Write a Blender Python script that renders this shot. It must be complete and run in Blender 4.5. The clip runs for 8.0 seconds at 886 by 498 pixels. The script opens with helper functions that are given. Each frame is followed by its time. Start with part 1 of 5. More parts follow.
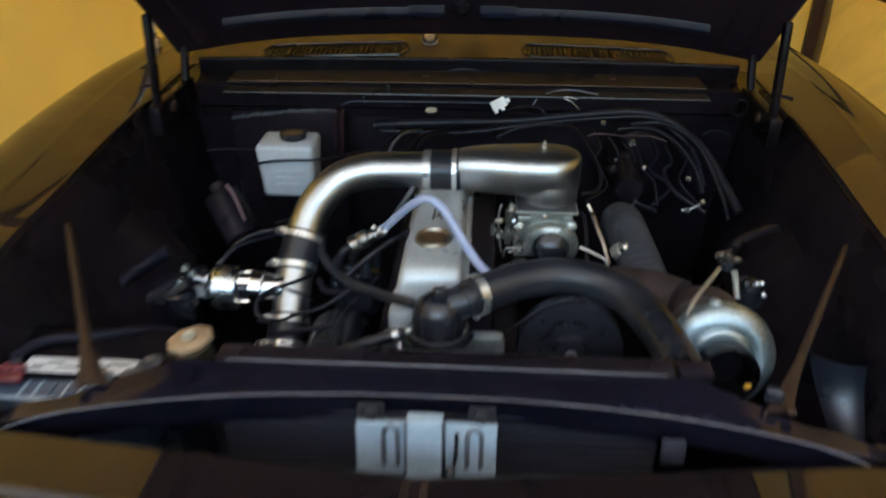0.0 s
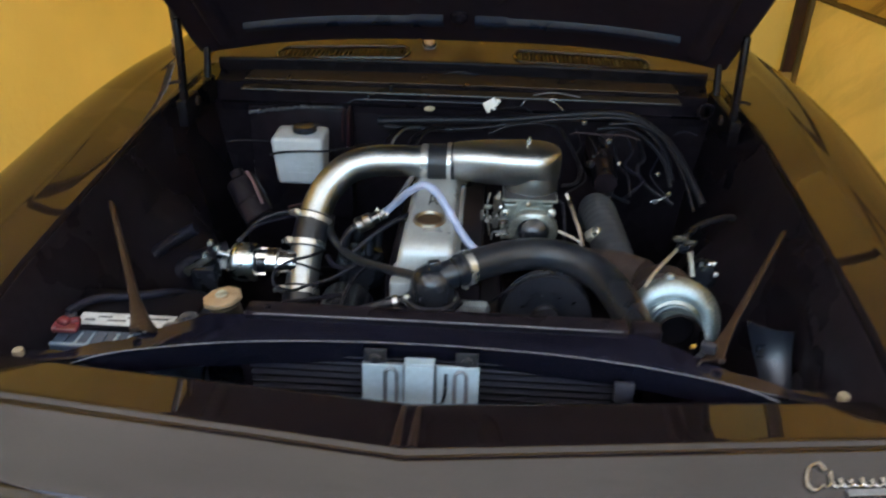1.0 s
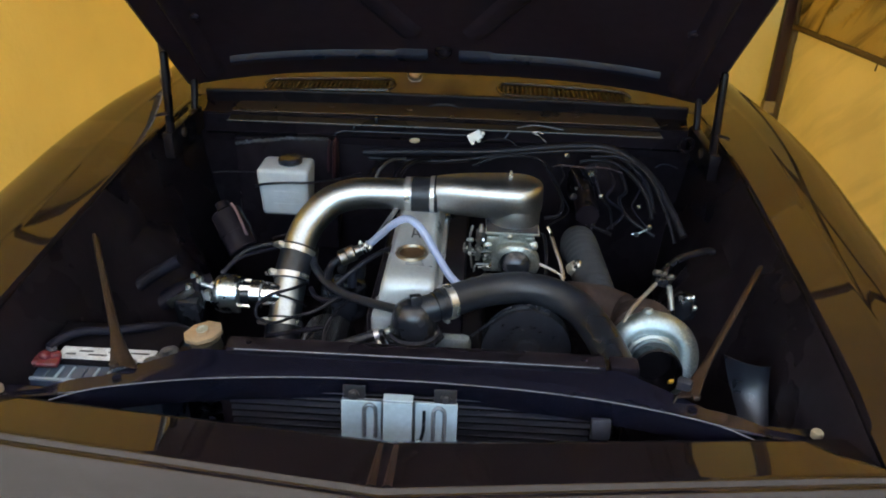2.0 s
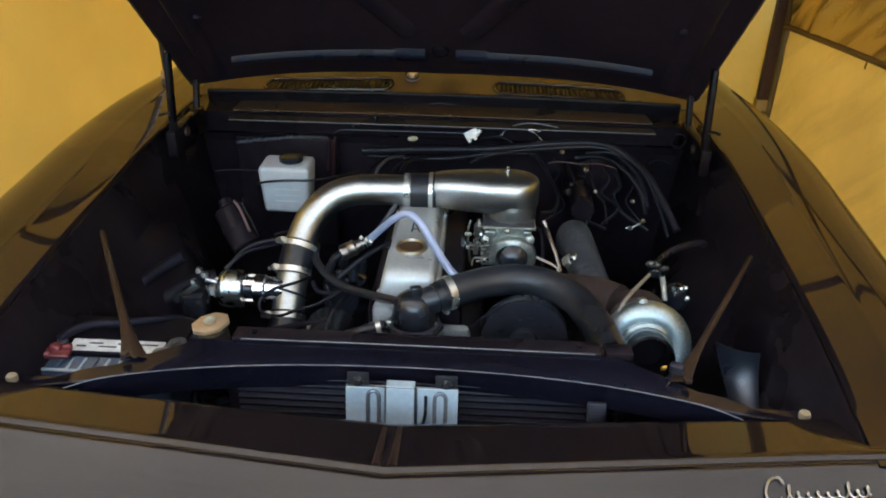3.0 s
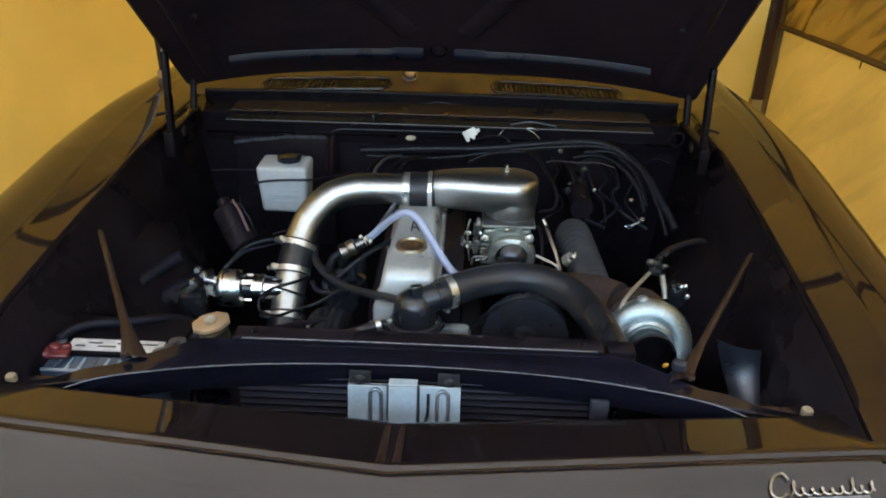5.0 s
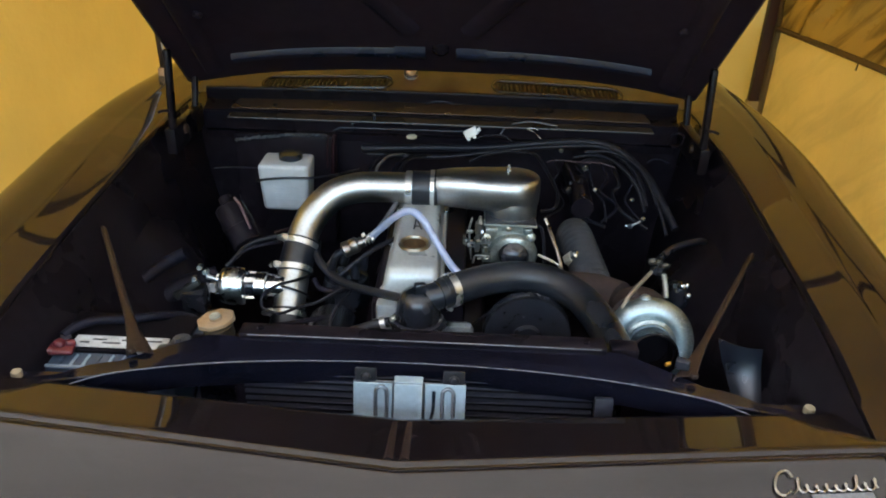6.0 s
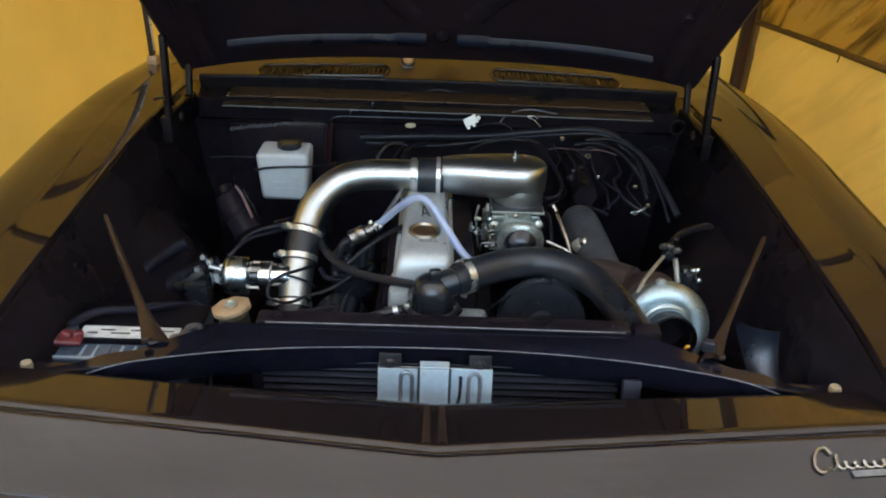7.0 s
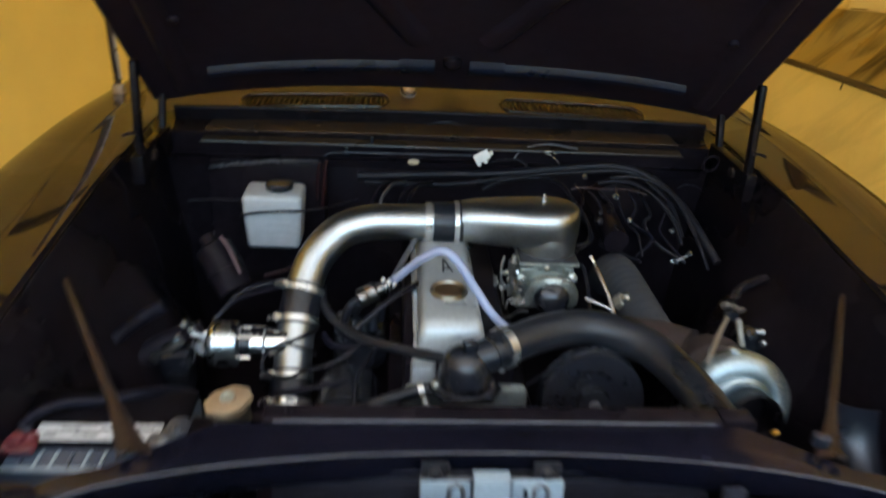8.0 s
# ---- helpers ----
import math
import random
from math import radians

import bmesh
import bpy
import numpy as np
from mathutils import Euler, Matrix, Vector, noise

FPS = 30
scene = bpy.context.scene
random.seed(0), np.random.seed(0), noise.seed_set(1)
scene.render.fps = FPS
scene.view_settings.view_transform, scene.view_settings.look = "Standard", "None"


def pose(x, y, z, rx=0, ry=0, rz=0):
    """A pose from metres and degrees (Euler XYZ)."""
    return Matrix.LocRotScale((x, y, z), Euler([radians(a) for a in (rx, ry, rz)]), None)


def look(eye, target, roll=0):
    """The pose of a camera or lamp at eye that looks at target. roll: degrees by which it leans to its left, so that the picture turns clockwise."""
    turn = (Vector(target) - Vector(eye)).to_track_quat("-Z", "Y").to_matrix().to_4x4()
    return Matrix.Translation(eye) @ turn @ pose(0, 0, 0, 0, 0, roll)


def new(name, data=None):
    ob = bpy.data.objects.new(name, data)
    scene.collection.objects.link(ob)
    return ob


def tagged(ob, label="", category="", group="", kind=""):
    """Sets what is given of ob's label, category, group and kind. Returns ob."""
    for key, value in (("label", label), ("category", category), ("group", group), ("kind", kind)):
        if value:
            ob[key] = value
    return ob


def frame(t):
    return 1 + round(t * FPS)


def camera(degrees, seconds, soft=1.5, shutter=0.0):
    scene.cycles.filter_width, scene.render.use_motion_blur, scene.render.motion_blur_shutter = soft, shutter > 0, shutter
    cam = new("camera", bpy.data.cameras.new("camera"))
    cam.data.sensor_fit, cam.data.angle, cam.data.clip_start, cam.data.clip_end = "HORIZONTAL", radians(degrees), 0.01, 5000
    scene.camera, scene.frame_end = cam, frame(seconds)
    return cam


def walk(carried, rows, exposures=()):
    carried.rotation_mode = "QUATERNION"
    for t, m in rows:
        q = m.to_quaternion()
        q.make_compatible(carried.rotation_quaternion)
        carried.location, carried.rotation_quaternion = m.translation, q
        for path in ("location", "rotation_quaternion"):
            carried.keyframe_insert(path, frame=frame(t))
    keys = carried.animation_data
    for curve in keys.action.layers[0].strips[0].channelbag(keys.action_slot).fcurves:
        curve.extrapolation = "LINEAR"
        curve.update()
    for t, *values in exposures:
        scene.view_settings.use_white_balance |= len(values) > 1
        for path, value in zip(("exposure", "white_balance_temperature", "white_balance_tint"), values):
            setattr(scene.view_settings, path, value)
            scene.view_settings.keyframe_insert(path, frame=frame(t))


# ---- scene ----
cam = camera(59.9, 8.0, 1.9, 1.0)
PATH = [
    (0, (0.072, 0.026, 1.603), (-0.04, 1.754, 0.603), -0.2),
    (0.2, (0.052, -0.051, 1.605), (-0.053, 1.679, 0.606), 0.3),
    (0.5, (0.035, -0.144, 1.619), (-0.055, 1.585, 0.618), 1.5),
    (1, (0.088, -0.176, 1.671), (-0.013, 1.553, 0.672), 1.0),
    (1.5, (0.134, -0.167, 1.7), (0.026, 1.58, 0.732), 0.9),
    (1.7, (0.118, -0.165, 1.699), (0.027, 1.588, 0.741), 1.4),
    (2.8, (0.101, -0.223, 1.7), (0.032, 1.541, 0.761), 1.3),
    (3, (0.104, -0.223, 1.703), (0.032, 1.539, 0.76), 1.2),
    (3.5, (0.103, -0.224, 1.702), (0.034, 1.539, 0.761), 1.2),
    (4, (0.1, -0.224, 1.699), (0.033, 1.541, 0.761), 1.2),
    (4.5, (0.094, -0.221, 1.696), (0.035, 1.543, 0.757), 1.2),
    (6, (0.071, -0.231, 1.696), (0.031, 1.534, 0.756), 1.8),
    (6.5, (0.028, -0.23, 1.679), (0.034, 1.533, 0.734), 2.4),
    (7, (-0.018, -0.225, 1.661), (0.021, 1.539, 0.719), 2.5),
    (7.5, (-0.057, -0.141, 1.655), (-0.013, 1.631, 0.728), 1.7),
    (7.7, (-0.093, -0.083, 1.648), (-0.019, 1.688, 0.72), 3.0),
    (8, (-0.137, 0.031, 1.604), (-0.001, 1.82, 0.72), 3.3),
]
EXPOSURE = 2.36
walk(cam, [(t, look(eye, target, roll)) for t, eye, target, roll in PATH],
     [(0, EXPOSURE - 0.16), (0.5, EXPOSURE - 0.08), (1.5, EXPOSURE), (6.5, EXPOSURE), (7.5, EXPOSURE - 0.08), (8, EXPOSURE - 0.16)])

# ---- light ----
world = bpy.data.worlds.new("sky")
scene.world = world
world.use_nodes = True
wn = world.node_tree
sky = wn.nodes.new("ShaderNodeTexSky")
sky.sky_type, sky.sun_disc = "NISHITA", False
sky.sun_elevation, sky.sun_rotation = radians(55), radians(200)
wn.links.new(sky.outputs["Color"], wn.nodes["Background"].inputs["Color"])
wn.nodes["Background"].inputs["Strength"].default_value = 0.15
sun = new("sun", bpy.data.lights.new("sun", "SUN"))
sun.data.energy, sun.data.angle, sun.data.color = 1.48, radians(20), (1, 0.95, 0.88)
sun.matrix_world = look((0, 0, 0), (0.2, 0.5, -0.85))
# daylight through the open strip of roof before the awning, above and behind the camera
OPENING = (0.0, -2.2, 2.3, 3.4, 1.1)
lamp = new("roof_opening_light", bpy.data.lights.new("roof_opening_light", "AREA"))
lamp.data.shape, lamp.data.size, lamp.data.size_y = "RECTANGLE", OPENING[3], OPENING[4]
lamp.data.energy, lamp.data.color = 13.6, (0.48, 0.81, 1.0)
lamp.matrix_world = look(OPENING[:3], (0, 1.0, 0.9))

# ---- materials ----
def nodes_of(m):
    m.use_nodes = True
    return m.node_tree, m.node_tree.nodes["Principled BSDF"]


def material(name, colour, rough=0.5, metal=0.0, coat=0.0, spread=0.15, scale=30.0, bump=0.0, bump_scale=200.0, dust=0.0, dust_colour=(0.25, 0.22, 0.18), rough_spread=0.12, spec=0.5, coat_rough=0.03):
    """A surface whose colour, gloss and relief vary at two scales, with settled dust on upward faces' stains."""
    m = bpy.data.materials.new(name)
    nt, b = nodes_of(m)
    co = nt.nodes.new("ShaderNodeTexCoord")
    big = nt.nodes.new("ShaderNodeTexNoise")
    big.inputs["Scale"].default_value, big.inputs["Detail"].default_value = scale * 0.25, 4
    fine = nt.nodes.new("ShaderNodeTexNoise")
    fine.inputs["Scale"].default_value, fine.inputs["Detail"].default_value = scale * 3, 6
    for n in (big, fine):
        nt.links.new(co.outputs["Object"], n.inputs["Vector"])
    add = nt.nodes.new("ShaderNodeMath")
    add.operation = "ADD"
    nt.links.new(big.outputs["Fac"], add.inputs[0]), nt.links.new(fine.outputs["Fac"], add.inputs[1])
    rng = nt.nodes.new("ShaderNodeMapRange")
    rng.inputs["From Min"].default_value, rng.inputs["From Max"].default_value = 0.7, 1.3
    rng.inputs["To Min"].default_value, rng.inputs["To Max"].default_value = 1 - spread, 1 + spread
    nt.links.new(add.outputs[0], rng.inputs["Value"])
    mul = nt.nodes.new("ShaderNodeMix")
    mul.data_type, mul.blend_type = "RGBA", "MULTIPLY"
    mul.inputs["Factor"].default_value = 1
    mul.inputs["A"].default_value = (*colour, 1)
    nt.links.new(rng.outputs["Result"], mul.inputs["B"])
    out = mul.outputs["Result"]
    if dust:
        spot = nt.nodes.new("ShaderNodeTexNoise")
        spot.inputs["Scale"].default_value, spot.inputs["Detail"].default_value = 14, 8
        nt.links.new(co.outputs["Object"], spot.inputs["Vector"])
        ramp = nt.nodes.new("ShaderNodeMapRange")
        ramp.inputs["From Min"].default_value, ramp.inputs["From Max"].default_value = 0.45, 0.75
        ramp.inputs["To Max"].default_value = dust
        nt.links.new(spot.outputs["Fac"], ramp.inputs["Value"])
        mix = nt.nodes.new("ShaderNodeMix")
        mix.data_type = "RGBA"
        nt.links.new(ramp.outputs["Result"], mix.inputs["Factor"])
        nt.links.new(out, mix.inputs["A"])
        mix.inputs["B"].default_value = (*dust_colour, 1)
        out = mix.outputs["Result"]
    nt.links.new(out, b.inputs["Base Color"])
    rr = nt.nodes.new("ShaderNodeMapRange")
    rr.inputs["From Min"].default_value, rr.inputs["From Max"].default_value = 0.3, 0.7
    rr.inputs["To Min"].default_value, rr.inputs["To Max"].default_value = max(0.02, rough - rough_spread), min(1, rough + rough_spread)
    nt.links.new(big.outputs["Fac"], rr.inputs["Value"])
    nt.links.new(rr.outputs["Result"], b.inputs["Roughness"])
    b.inputs["Metallic"].default_value = metal
    b.inputs["Coat Weight"].default_value, b.inputs["Coat Roughness"].default_value = coat, coat_rough
    b.inputs["Specular IOR Level"].default_value = spec
    if bump:
        rel = nt.nodes.new("ShaderNodeTexNoise")
        rel.inputs["Scale"].default_value, rel.inputs["Detail"].default_value = bump_scale, 5
        nt.links.new(co.outputs["Object"], rel.inputs["Vector"])
        bp = nt.nodes.new("ShaderNodeBump")
        bp.inputs["Strength"].default_value, bp.inputs["Distance"].default_value = bump, 0.002
        nt.links.new(rel.outputs["Fac"], bp.inputs["Height"])
        nt.links.new(bp.outputs["Normal"], b.inputs["Normal"])
    return m


def fabric(name, colour, through_share, folds=0.0):
    """Woven canopy cloth: light comes through it, creases and weave in relief."""
    m = bpy.data.materials.new(name)
    nt, b = nodes_of(m)
    co = nt.nodes.new("ShaderNodeTexCoord")
    stain = nt.nodes.new("ShaderNodeTexNoise")
    stain.inputs["Scale"].default_value, stain.inputs["Detail"].default_value = 1.6, 6
    nt.links.new(co.outputs["Object"], stain.inputs["Vector"])
    rng = nt.nodes.new("ShaderNodeMapRange")
    rng.inputs["From Min"].default_value, rng.inputs["From Max"].default_value = 0.3, 0.7
    rng.inputs["To Min"].default_value, rng.inputs["To Max"].default_value = 0.92, 1.05
    nt.links.new(stain.outputs["Fac"], rng.inputs["Value"])
    mul = nt.nodes.new("ShaderNodeMix")
    mul.data_type, mul.blend_type = "RGBA", "MULTIPLY"
    mul.inputs["Factor"].default_value = 1
    mul.inputs["A"].default_value = (*colour, 1)
    nt.links.new(rng.outputs["Result"], mul.inputs["B"])
    nt.links.new(mul.outputs["Result"], b.inputs["Base Color"])
    b.inputs["Roughness"].default_value = 0.85
    weave = nt.nodes.new("ShaderNodeTexNoise")
    weave.inputs["Scale"].default_value, weave.inputs["Detail"].default_value = 9, 8
    nt.links.new(co.outputs["Object"], weave.inputs["Vector"])
    bp = nt.nodes.new("ShaderNodeBump")
    bp.inputs["Strength"].default_value, bp.inputs["Distance"].default_value = 0.35, 0.03
    nt.links.new(weave.outputs["Fac"], bp.inputs["Height"])
    nt.links.new(bp.outputs["Normal"], b.inputs["Normal"])
    tr = nt.nodes.new("ShaderNodeBsdfTranslucent")
    nt.links.new(mul.outputs["Result"], tr.inputs["Color"])
    nt.links.new(bp.outputs["Normal"], tr.inputs["Normal"])
    mix = nt.nodes.new("ShaderNodeMixShader")
    mix.inputs["Fac"].default_value = through_share
    nt.links.new(b.outputs["BSDF"], mix.inputs[1]), nt.links.new(tr.outputs["BSDF"], mix.inputs[2])
    nt.links.new(mix.outputs["Shader"], nt.nodes["Material Output"].inputs["Surface"])
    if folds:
        # slanting dark bands in both colours paint the shade of the folds
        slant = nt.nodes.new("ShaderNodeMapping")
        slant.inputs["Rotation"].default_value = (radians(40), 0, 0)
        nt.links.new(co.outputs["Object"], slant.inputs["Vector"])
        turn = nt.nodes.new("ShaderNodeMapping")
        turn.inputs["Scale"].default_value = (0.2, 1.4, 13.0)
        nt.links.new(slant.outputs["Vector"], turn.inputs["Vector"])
        fold_shade = nt.nodes.new("ShaderNodeTexNoise")
        fold_shade.inputs["Scale"].default_value, fold_shade.inputs["Detail"].default_value, fold_shade.inputs["Distortion"].default_value = 1.0, 4, 0.4
        nt.links.new(turn.outputs["Vector"], fold_shade.inputs["Vector"])
        # layers and thick multiply the painted fold shade into the cloth colour
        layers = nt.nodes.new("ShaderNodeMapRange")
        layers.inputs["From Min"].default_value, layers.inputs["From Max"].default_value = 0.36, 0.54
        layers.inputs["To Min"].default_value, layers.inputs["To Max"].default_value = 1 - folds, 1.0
        nt.links.new(fold_shade.outputs["Fac"], layers.inputs["Value"])
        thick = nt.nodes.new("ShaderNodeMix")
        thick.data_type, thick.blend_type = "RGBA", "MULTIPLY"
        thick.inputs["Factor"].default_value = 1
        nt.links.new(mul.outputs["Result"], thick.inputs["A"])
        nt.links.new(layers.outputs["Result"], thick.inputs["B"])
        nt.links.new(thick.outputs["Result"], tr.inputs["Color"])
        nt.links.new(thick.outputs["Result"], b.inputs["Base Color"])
    return m


PAINT = material("car_paint", (0.0085, 0.0062, 0.0075), 0.3, coat=0.9, spread=0.2, scale=8, dust=0.003, rough_spread=0.06, spec=0.02)
WORNPAINT = material("worn_brown_paint", (0.022, 0.013, 0.010), 0.42, spread=0.45, scale=30, bump=0.2, dust=0.05, spec=0.22)
COWLPAINT = material("dusty_cowl_paint", (0.022, 0.014, 0.009), 0.34, coat=0.06, spread=0.35, scale=20, dust=0.03, rough_spread=0.1, coat_rough=0.1, spec=0.25)
BAY = material("bay_black_paint", (0.0105, 0.0082, 0.0112), 0.30, spread=0.35, scale=12, dust=0.006, bump=0.08, bump_scale=90, spec=0.06)
HOODBLACK = material("hood_underside_black", (0.0168, 0.0118, 0.0172), 0.42, spread=0.3, scale=10, bump=0.1, bump_scale=60, spec=0.15)
# black rib tinted blue, so its cool sheen sits in the colour
RIBPAINT = material("blue_tinted_rib", (0.009, 0.0135, 0.027), 0.34, spread=0.4, scale=30, bump=0.1, spec=0.26)
MATTE = material("matte_black_steel", (0.0062, 0.0052, 0.0068), 0.3, spread=0.3, scale=30, spec=0.08)
# blue in this paint puts the cool front light into its colour
SUPPORT = material("support_blue_tinted_paint", (0.0062, 0.0062, 0.0125), 0.11, coat=0.0, spread=0.3, scale=14, dust=0.004, spec=0.32, rough_spread=0.05)
SLAT = material("grey_blue_fins", (0.022, 0.023, 0.032), 0.4, spread=0.2, scale=40, spec=0.25)
SEAM = material("bare_steel_edge", (0.15, 0.16, 0.18), 0.4, metal=0.6, spread=0.3, scale=40)
ALU = material("brushed_aluminium", (0.42, 0.452, 0.47), 0.35, metal=1.0, spread=0.14, scale=60, bump=0.08, bump_scale=300, rough_spread=0.05)
POLISHED = material("polished_aluminium", (0.70, 0.70, 0.71), 0.17, metal=1.0, spread=0.06, scale=40, rough_spread=0.06)
CAST = material("cast_aluminium", (0.36, 0.42, 0.44), 0.52, metal=1.0, spread=0.2, scale=60, bump=0.35, bump_scale=500)
SILVER = material("silver_painted_metal", (0.37, 0.405, 0.42), 0.36, metal=0.35, spread=0.12, scale=40, bump=0.1, dust=0.15)
ZINC = material("zinc_carburettor", (0.38, 0.41, 0.38), 0.42, metal=0.8, spread=0.35, scale=60, bump=0.3, dust=0.3, dust_colour=(0.12, 0.10, 0.07))
STEEL = material("bright_steel", (0.52, 0.53, 0.53), 0.30, metal=0.85, spread=0.15, scale=80)
BRASS = material("brass", (0.30, 0.265, 0.21), 0.42, metal=1.0, spread=0.2, scale=60)
CADMIUM = material("worn_tan_cap", (0.30, 0.205, 0.12), 0.45, metal=0.35, spread=0.2, scale=50, dust=0.3)
RUBBER = material("black_rubber", (0.010, 0.0125, 0.0185), 0.38, spread=0.35, scale=30, bump=0.15, dust=0.03, spec=0.42)
CABLE = material("black_cable", (0.011, 0.011, 0.015), 0.34, spread=0.2, scale=60, spec=0.16)
PLASTIC = material("black_plastic", (0.014, 0.0155, 0.021), 0.2, spread=0.2, scale=40, bump=0.05)
RESERVOIR = material("white_plastic", (0.40, 0.44, 0.47), 0.4, spread=0.08, scale=20, dust=0.12, dust_colour=(0.3, 0.28, 0.24))
PAPER = material("white_paper", (0.55, 0.57, 0.58), 0.6, spread=0.4, scale=110, dust=0.45, dust_colour=(0.16, 0.15, 0.14))
INK = material("dark_ink", (0.03, 0.03, 0.035), 0.6)
RED = material("red_plastic", (0.13, 0.010, 0.017), 0.4, spread=0.35, scale=60, bump=0.3, dust=0.4, dust_colour=(0.10, 0.05, 0.05))
REDWIRE = material("red_wire", (0.020, 0.004, 0.006), 0.4, spread=0.2, scale=40)
CASE = material("battery_case", (0.035, 0.060, 0.10), 0.35, spread=0.2, scale=30, dust=0.2)
BEIGE = material("beige_rubber", (0.30, 0.25, 0.17), 0.6, spread=0.2, scale=40, dust=0.2)
PLATE = material("galvanised_plate", (0.33, 0.42, 0.49), 0.42, metal=0.35, spread=0.12, scale=40, bump=0.08)
RUST = material("rusty_cast_iron", (0.030, 0.019, 0.018), 0.7, spread=0.4, scale=50, bump=0.4, bump_scale=150)
WRAP = material("grey_exhaust_wrap", (0.026, 0.030, 0.038), 0.85, spread=0.25, scale=80, bump=0.8, bump_scale=400)
POLE = material("brown_pole", (0.026, 0.0065, 0.0045), 0.5, spread=0.25, scale=20)
TAPE = material("tan_tape", (0.30, 0.20, 0.06), 0.7, spread=0.15, scale=30)
CONCRETE = material("concrete", (0.22, 0.21, 0.19), 0.85, spread=0.25, scale=6, bump=0.4, bump_scale=60, dust=0.3)
YELLOW = fabric("yellow_canopy_cloth", (0.79, 0.586, 0.195), 0.5)
PALE = fabric("pale_canopy_roof_cloth", (0.88, 0.83, 0.74), 0.88)
# folds: strength of the crease shade painted into the cloth
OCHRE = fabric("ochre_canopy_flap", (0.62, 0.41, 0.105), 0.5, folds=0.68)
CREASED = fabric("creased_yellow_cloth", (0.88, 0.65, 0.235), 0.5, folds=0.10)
HEM = fabric("ochre_hem_cloth", (0.155, 0.098, 0.030), 0.2)
TUBING = material("clear_blue_tubing", (0.52, 0.60, 0.84), 0.15, spread=0.06, scale=30, spec=0.6)
TUBING.node_tree.nodes["Principled BSDF"].inputs["Transmission Weight"].default_value = 0.55
CLEARWHITE = material("white_connector", (0.75, 0.75, 0.72), 0.4, spread=0.05)
OILLINE = material("pale_zinc_line", (0.36, 0.345, 0.30), 0.36, metal=0.6, spread=0.2, scale=60)
NICKEL = material("dull_nickel", (0.20, 0.18, 0.165), 0.32, metal=1.0, spread=0.4, scale=60)
LINK = material("dull_linkage_steel", (0.13, 0.13, 0.125), 0.42, metal=0.8, spread=0.4, scale=70, dust=0.3, dust_colour=(0.06, 0.045, 0.03))
OILY = material("oily_brown_metal", (0.10, 0.06, 0.03), 0.35, metal=0.4, spread=0.3, scale=60)
LIDBLACK = material("dusty_black_plastic", (0.006, 0.005, 0.007), 0.6, spread=0.3, scale=40, bump=0.2, dust=0.008, spec=0.05)
BRUSHED = material("brushed_valve_metal", (0.56, 0.60, 0.62), 0.30, metal=1.0, spread=0.2, scale=90, bump=0.1, bump_scale=300)
BLUEHOSE = material("dark_blue_hose", (0.009, 0.0085, 0.0145), 0.5, spread=0.3, scale=60, bump=0.3, spec=0.10)


# ---- building helpers ----
def thing(name, at, label, category, group="", kind=""):
    ob = new(name)
    ob.location = at
    ob.empty_display_size = 0.05
    bpy.context.view_layer.update()
    return tagged(ob, label, category, group, kind)


def part(name, bm, mat, parent=None, label="", angle=38):
    """Links a bmesh, built in world metres, as one mesh under a thing or a part."""
    bm.normal_update()
    lim = radians(angle)
    for e in bm.edges:
        e.smooth = not (len(e.link_faces) == 2 and e.calc_face_angle(0) > lim)
    for f in bm.faces:
        f.smooth = True
    me = bpy.data.meshes.new(name)
    bm.to_mesh(me)
    bm.free()
    me.materials.append(mat)
    ob = new(name, me)
    if parent is not None:
        ob.parent = parent
        ob.matrix_parent_inverse = Matrix.Translation(-parent.location)
    if label:
        tagged(ob, label)
    return ob


def solo(name, bm, mat, label, category, group="", kind=""):
    return tagged(part(name, bm, mat), label, category, group, kind)


def curve_points(pts, step=6):
    """Points of a smooth curve through pts."""
    p = [Vector(q) for q in pts]
    if len(p) == 2:
        return p
    p = [2 * p[0] - p[1]] + p + [2 * p[-1] - p[-2]]
    out = []
    for i in range(1, len(p) - 2):
        a, b, c, d = p[i - 1], p[i], p[i + 1], p[i + 2]
        for k in range(step):
            t = k / step
            out.append(0.5 * (2 * b + (c - a) * t + (2 * a - 5 * b + 4 * c - d) * t * t + (3 * b - a - 3 * c + d) * t ** 3))
    return out + [p[-2]]


def tube(pts, r, seg=14, step=6, bm=None, caps=True, wave=0.0, waves=0):
    """A round tube along a smooth curve; r is one radius or (start, end); wave: depth of rings along it."""
    bm = bm or bmesh.new()
    c = curve_points(pts, step)
    n = len(c)
    r0, r1 = r if isinstance(r, tuple) else (r, r)
    side = None
    rings = []
    for i, q in enumerate(c):
        d = (c[min(i + 1, n - 1)] - c[max(i - 1, 0)]).normalized()
        if side is None:
            side = d.orthogonal().normalized()
        side = (side - d * side.dot(d)).normalized()
        other = d.cross(side)
        f = i / (n - 1)
        rad = r0 + (r1 - r0) * f
        if waves:
            rad += wave * math.sin(2 * math.pi * waves * f)
        rings.append([bm.verts.new(q + rad * (math.cos(a) * side + math.sin(a) * other)) for a in (2 * math.pi * k / seg for k in range(seg))])
    for a, b in zip(rings, rings[1:]):
        for k in range(seg):
            bm.faces.new((a[k], a[(k + 1) % seg], b[(k + 1) % seg], b[k]))
    if caps:
        bm.faces.new(rings[0][::-1])
        bm.faces.new(rings[-1])
    return bm


